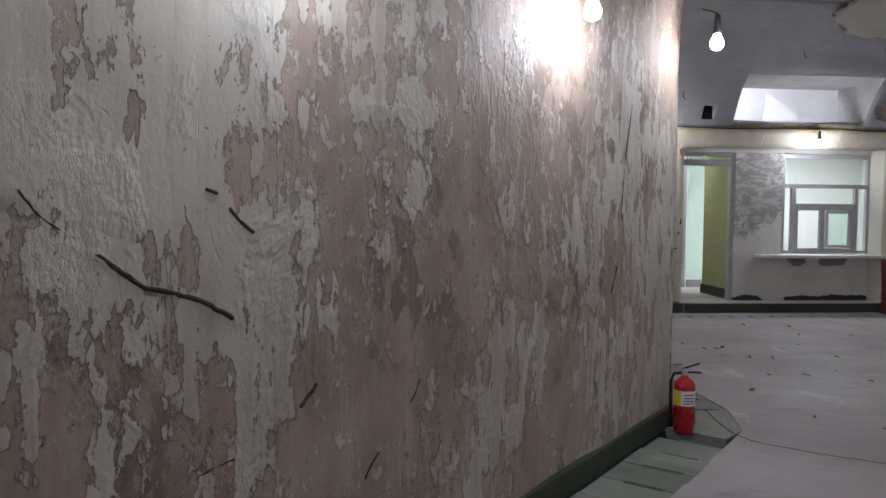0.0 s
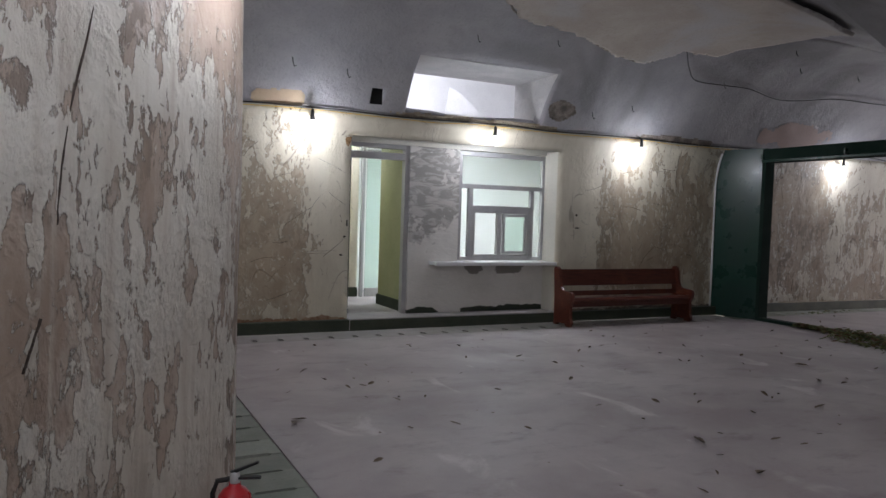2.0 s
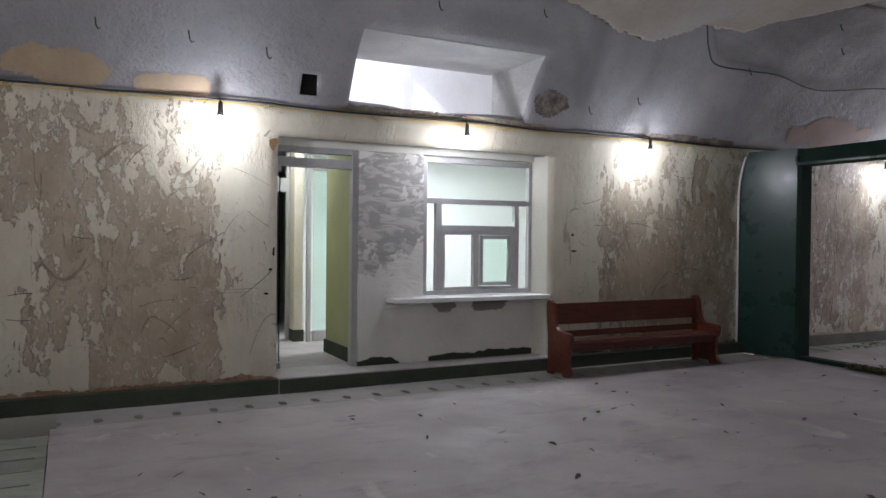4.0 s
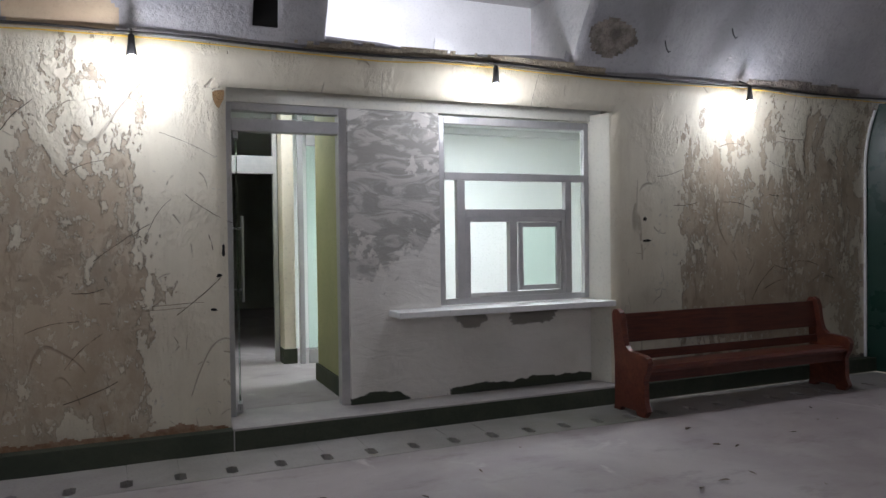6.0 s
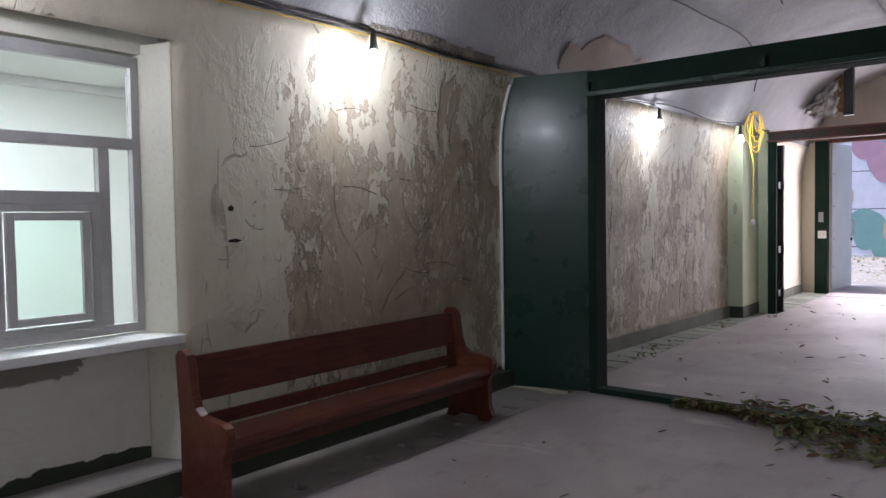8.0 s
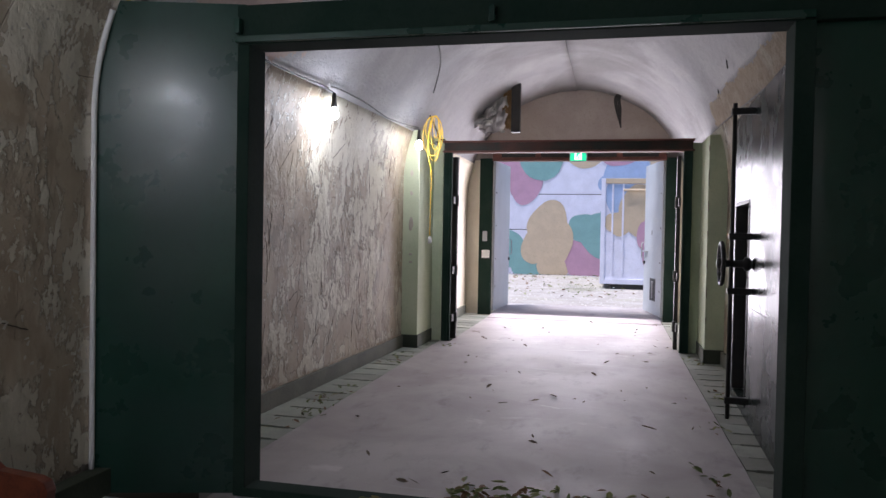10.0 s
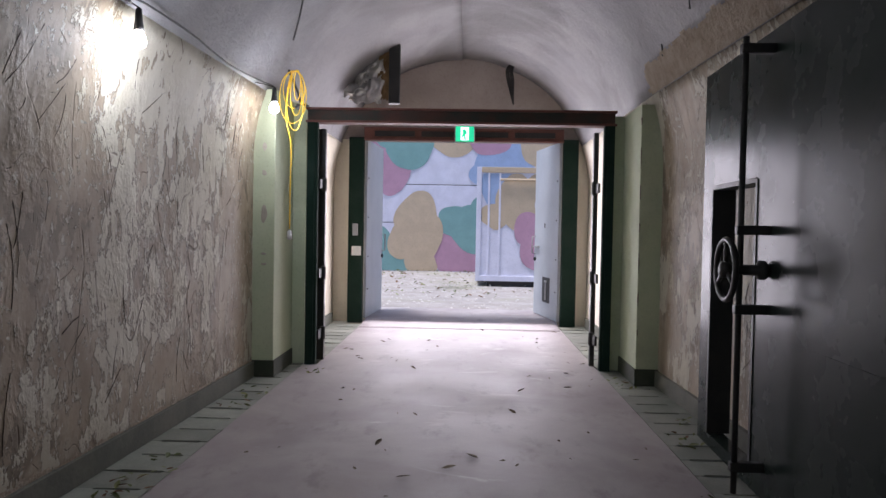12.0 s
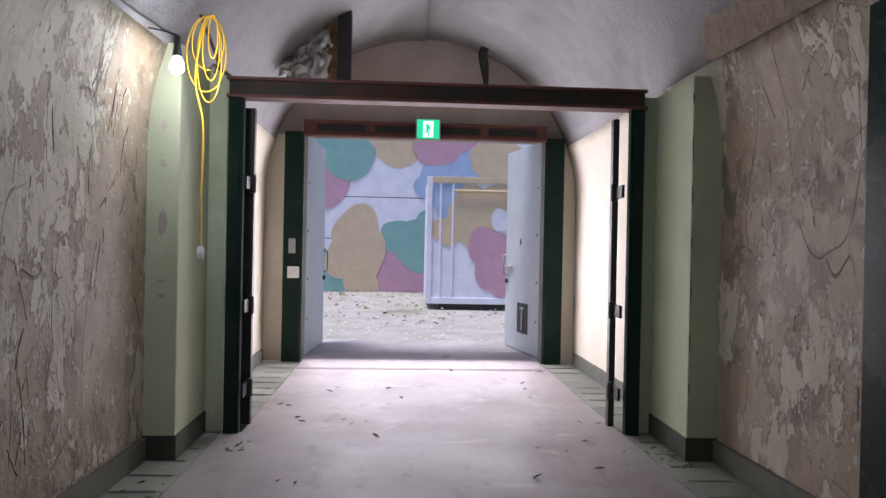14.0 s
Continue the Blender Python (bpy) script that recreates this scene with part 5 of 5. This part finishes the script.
# ---- curled flakes of paint on the walls ----
def flakes(name, count, place, normal, u_range, z_range, seed, mat, low=0.006, high=0.03):
    rng = random.Random(seed)
    verts, faces = [], []
    while len(faces) < 2 * count:
        u, z = rng.uniform(*u_range), rng.uniform(*z_range)
        if noise.noise(Vector((u * 1.6, z * 1.6, seed))) < 0.02:
            continue
        p, n = place(u, z), normal
        t = Vector((0, 0, 1)).cross(n).normalized()
        up = Vector((0, 0, 1))
        q = rng.uniform(0, 6.28)
        a = (math.cos(q) * t + math.sin(q) * up) * rng.uniform(low, high)
        b = (-math.sin(q) * t + math.cos(q) * up) * rng.uniform(low, high) * 0.7
        lift = rng.uniform(0.15, 0.7) * a.length
        i = len(verts)
        verts += [p + 0.001 * n, p + b + 0.001 * n, p + a + 0.35 * lift * n, p + a + 0.8 * b + 0.35 * lift * n, p + 1.6 * a + 0.1 * b + lift * n, p + 1.5 * a + 0.6 * b + lift * n]
        faces += [(i, i + 1, i + 3, i + 2), (i + 2, i + 3, i + 5, i + 4)]
    me = bpy.data.meshes.new(name)
    me.from_pydata([tuple(v) for v in verts], [], faces)
    me.materials.append(mat)
    return tagged(new(name, me), "curled flakes of old paint on the wall", "paint flakes", kind="stuff")


FLAKE = rough_plain("loose_paint_flake", (0.56, 0.54, 0.46), (0.44, 0.40, 0.33), 12, 0.2, 0.002, 60, 0.7)
flakes("paint_flakes", 420, lambda x, z: Vector(north(x, z)), Vector((0, -1, 0)), (7.9, 10.9), (0.3, 2.7), 3, FLAKE)
flakes("paint_flakes", 520, lambda x, z: Vector(north(x, z)), Vector((0, -1, 0)), (11.1, 16.2), (0.2, 2.7), 5, FLAKE)
flakes("paint_flakes", 200, lambda x, z: Vector(north(x, z)), Vector((0, -1, 0)), (2.2, 4.45), (0.2, 2.7), 6, FLAKE, 0.004, 0.02)
flakes("paint_flakes", 260, lambda x, z: Vector(south(x, z)), Vector((0, 1, 0)), (13.5, 16.2), (0.3, 2.7), 8, FLAKE)
flakes("paint_flakes", 600, lambda s, z: wall_place(s, z), Vector((WD.y, -WD.x, 0)), (3.4, 7.5), (0.15, 2.8), 9, rough_plain("grey_paint_flake", (0.42, 0.41, 0.36), (0.34, 0.31, 0.26), 12, 0.2, 0.002, 60, 0.7), 0.003, 0.014)


# chipped edges and small damage round the door, wall and piers
def chip(p, size, n, seed, mat, label):
    rng = random.Random(seed)
    k = bmesh.new()
    n = Vector(n)
    t = Vector((0, 0, 1)).cross(n).normalized()
    pts = []
    for i in range(11):
        q = 2 * math.pi * i / 11
        r = rng.uniform(0.6, 1.1)
        pts.append(Vector(p) + t * size[0] * r * math.cos(q) + Vector((0, 0, size[1] * r * math.sin(q))) + n * 0.004)
    top = [k.verts.new(v) for v in pts]
    low = [k.verts.new(Vector(p) + (v - Vector(p)) * 0.7 + n * 0.003) for v in pts]
    for i in range(11):
        k.faces.new((top[i], top[(i + 1) % 11], low[(i + 1) % 11], low[i]))
    k.faces.new(low)
    return tagged(part("wall_damage", k, mat), label, "wall damage", kind="structure")


# Flat near-black patches paint the shade of small wall holes.
HOLE = PIT_SHADE
for x, z, a, b in ((8.0, 1.55, 0.022, 0.022), (8.02, 1.36, 0.05, 0.014), (4.46, 2.40, 0.05, 0.10), (4.47, 1.35, 0.012, 0.05), (4.44, 1.18, 0.02, 0.015), (4.40, 0.95, 0.03, 0.012)):
    y = north(x, z)[1]
    chip((x, y, z), (a, b), (0, -1, 0), int(x * 100 + z * 10), BROWN if b == 0.10 else HOLE, "broken hole in the painted wall")
for z, a, b in ((1.55, 0.035, 0.09), (1.95, 0.025, 0.03), (1.18, 0.03, 0.015), (1.08, 0.035, 0.015), (2.2, 0.025, 0.05)):
    chip((16.22, 10.22, z), (a, b), (-1, 0, 0), int(z * 100), PATCH, "chipped plaster on the pier")
for i in range(7):
    chip((16.22, 6.672 + 0.001 * i, 0.5 + 0.33 * i), (0.007, 0.05 + 0.03 * (i % 3)), (-1, 0, 0), 50 + i, BROKEN, "crumbled edge of the pier")

# ---- leaf litter ----


def litter(name, places, seed, mat, low, high, label, flat=0.5):
    rng = random.Random(seed)
    verts, faces = [], []
    for x, y, z in places:
        s, q = rng.uniform(low, high), rng.uniform(0, 6.28)
        m = Matrix.Translation((x, y, z)) @ Euler((rng.uniform(-flat, flat), rng.uniform(-flat, flat), q)).to_matrix().to_4x4()
        c = rng.uniform(0.1, 0.5)
        i = len(verts)
        for a, b, h in ((-1, 0, 0.3 * c), (-0.35, 0.42, c), (0.4, 0.34, 0.8 * c), (1, 0, 0.5 * c), (0.4, -0.36, 0.9 * c), (-0.35, -0.40, c), (-0.3, 0, 0), (0.4, 0, 0.1 * c)):
            verts.append(tuple(m @ Vector((a * s, b * s, h * s * 0.6))))
        faces += [(i, i + 6, i + 1), (i + 1, i + 6, i + 7, i + 2), (i + 2, i + 7, i + 3), (i + 3, i + 7, i + 4), (i + 4, i + 7, i + 6, i + 5), (i + 5, i + 6, i)]
    me = bpy.data.meshes.new(name)
    me.from_pydata(verts, [], faces)
    me.materials.append(mat)
    return tagged(new(name, me), label, "leaf litter", kind="stuff")


R1 = random.Random(21)
heap = []
while len(heap) < 1500:
    y = R1.uniform(6.75, 9.0)
    w = 0.06 + 0.75 * smooth((8.7 - y) / 1.3)
    x = 10.93 - abs(R1.gauss(0, 0.55)) * w
    if x < 10.2:
        continue
    heap.append((x, y, 0.015 + R1.uniform(0, 0.05) * smooth((x - 10.4) / 0.4)))
for i in range(420):
    heap.append((11.08 + abs(R1.gauss(0, 0.16)), R1.uniform(7.2, 8.6), 0.012 + R1.uniform(0, 0.02)))
litter("leaf_heap", heap, 4, LEAF, 0.022, 0.048, "heap of green and brown dead leaves at the gate sill")
bits = []
for cx, cy, n, r in ((13.2, 10.15, 34, 0.25), (12.6, 10.05, 20, 0.2), (15.3, 10.1, 16, 0.2), (16.5, 9.8, 8, 0.1), (14.4, 6.72, 14, 0.12), (14.9, 6.6, 12, 0.1), (16.3, 6.75, 14, 0.15), (11.9, 7.1, 14, 0.15), (13.2, 6.95, 9, 0.1)):
    for i in range(n):
        bits.append((cx + R1.gauss(0, r), cy + R1.gauss(0, 0.07), 0.015))
litter("drain_leaves", bits, 6, LEAF, 0.016, 0.04, "dead leaves blown along the drain covers")
bits = []
for i in range(150):
    x, y = R1.uniform(3.0, 10.6), R1.uniform(3.5, 9.7)
    if inside(x, y, [(2.7, 9.7), (2.7, 5.2), (1.5, 3.3), (4.0, 1.5), (8.3, 6.0), (10.7, 6.6), (10.7, 9.7)]):
        bits.append((x, y, 0.012))
for i in range(70):
    bits.append((R1.uniform(11.3, 20.2), R1.uniform(7.0, 9.7), 0.012))
litter("floor_litter", bits, 9, DRYLEAF, 0.010, 0.042, "small dry leaf scraps scattered on the floor")
for x, y, s in ((8.36, 6.92, 0.070), (7.83, 6.33, 0.060), (6.93, 5.65, 0.055), (5.80, 5.15, 0.060), (5.25, 5.32, 0.060), (2.87, 6.73, 0.060), (3.87, 6.26, 0.050), (3.74, 7.02, 0.040), (4.68, 7.03, 0.030), (7.77, 7.17, 0.030), (5.24, 5.29, 0.050), (5.12, 4.70, 0.060), (4.06, 3.63, 0.080), (3.69, 4.30, 0.050), (3.12, 4.91, 0.030), (2.81, 6.64, 0.050), (13.91, 8.23, 0.050), (13.83, 8.04, 0.035), (13.50, 8.63, 0.040), (13.03, 7.45, 0.070), (13.69, 8.37, 0.040)):
    ob = litter("dry_leaf", [(0, 0, 0.012)], int(x * 10 + y), DRYLEAF, s, s * 1.2, "curled brown dry leaf on the floor", 0.25)
    ob.matrix_world = pose(x, y, 0, 0, 0, x * 77)
    ob["kind"] = "thing"
    ob["category"] = "leaf"
    ob["group"] = "dry leaves on the floor"

# stones, leaves and weeds in the yard
R2 = random.Random(31)
litter("yard_leaves", [(33.9 - 9.5 * R2.random() ** 1.6, R2.uniform(4, 13), 0.02) for i in range(520)], 12, LEAF, 0.03, 0.075, "dead leaves and twigs scattered over the yard")
verts, faces = [], []
for i in range(1100):
    x, y = 22.3 + 10.5 * R2.random() ** 1.2, R2.uniform(3, 14)
    s = R2.uniform(0.012, 0.04)
    k0 = len(verts)
    for a, b, c in ((1, 0, 0), (-0.4, 0.9, 0), (-0.5, -0.8, 0), (0.1, 0, 0.9)):
        verts.append((x + a * s * R2.uniform(0.6, 1.4), y + b * s * R2.uniform(0.6, 1.4), 0.012 + c * s * 0.7))
    faces += [(k0, k0 + 1, k0 + 3), (k0 + 1, k0 + 2, k0 + 3), (k0 + 2, k0, k0 + 3)]
me = bpy.data.meshes.new("yard_stones")
me.from_pydata(verts, [], faces)
me.materials.append(rough_plain("pale_stone", (0.46, 0.43, 0.40), (0.62, 0.59, 0.56), 6, 0.2, 0.004, 40, 0.9))
tagged(new("yard_stones", me), "loose pale stones on the gravel yard", "stones", kind="stuff")
verts, faces = [], []
for i in range(260):
    x, y = 27.4 + R2.gauss(0, 0.35), 8.55 + R2.gauss(0, 0.25)
    h, q = R2.uniform(0.06, 0.22), R2.uniform(0, 6.28)
    dx, dy = 0.5 * h * math.cos(q), 0.5 * h * math.sin(q)
    k0 = len(verts)
    verts += [(x - 0.012, y, -0.01), (x + 0.012, y, -0.01), (x + dx, y + dy, h)]
    faces.append((k0, k0 + 1, k0 + 2))
me = bpy.data.meshes.new("weeds")
me.from_pydata(verts, [], faces)
me.materials.append(WEED)
tagged(new("weeds", me), "green weeds at the foot of the container", "weeds", kind="stuff")

# ---- drain cover slabs ----


def slab_mesh(length, width, a, b, slot, mat):
    g, w = (0.0006 if slot > 0.03 else 0.0016), slot
    p = [(g, 0.0), (length - g, 0.0), (length - g, a - 0.02), (length - w, a), (length - w, b), (length - g, b + 0.02), (length - g, width), (g, width),
         (g, b + 0.02), (w, b), (w, a), (g, a - 0.02)]
    k = prism(p, "z", -0.07, 0)
    bmesh.ops.triangulate(k, faces=k.faces[:])
    me = bpy.data.meshes.new("cover_slab")
    k.to_mesh(me)
    k.free()
    me.materials.append(mat)
    return me


def slab_run(name, origin, turn, length, width, a, b, slot=0.017, size=0.30, mat=SLAB):
    root = tagged(new(name), "grey-green concrete drain covers with dark slots", "drain covers", kind="structure")
    me = slab_mesh(size, width, a, b, slot, mat)
    rng, loose = random.Random(len(name)), 0.25 if slot > 0.03 else 1.0
    for i in range(int(length / size)):
        ob = new("cover_slab", me)
        ob.parent = root
        ob.matrix_basis = pose(origin[0], origin[1], 0, 0, 0, turn) @ pose(i * size, 0, rng.uniform(-0.006, 0.002) * loose, rng.uniform(-0.5, 0.5) * loose, rng.uniform(-0.7, 0.7) * loose, rng.uniform(-0.6, 0.6) * loose)
    return root


slab_run("drain_cover_north", (2.64, ND + 0.006), 0, 8.3, 0.525, 0.08, 0.185, 0.034, 0.30, ROOMSLAB)
slab_run("drain_cover_tunnel_north", (11.10, 9.99), 0, 5.9, 0.50, 0.06, 0.30)
slab_run("drain_cover_porch_north", (17.15, 9.846), 0, 3.1, 0.50, 0.08, 0.30)
slab_run("drain_cover_tunnel_south", (20.3, SD - 0.006), 180, 9.2, 0.55, 0.07, 0.32)
o = Vector((-2.846, -1.429)) + WD * 2.2
slab_run("drain_cover_west", (o.x, o.y), math.degrees(math.atan2(WD.y, WD.x)), 5.5, 0.42, 0.08, 0.28)
slab_run("drain_cover_return", (2.592, 5.20), 90, 4.6, 0.42, 0.08, 0.28)
k = prism([(2.13, 5.22), (2.17, 5.19), (2.598, 5.19), (2.598, 5.14), (2.448, 4.67), (2.26, 4.50), (1.97, 4.77)], "z", -0.07, -0.003)
setting(part("corner_slab", k, SLAB), "grey-green concrete corner cover slab", "drain cover")
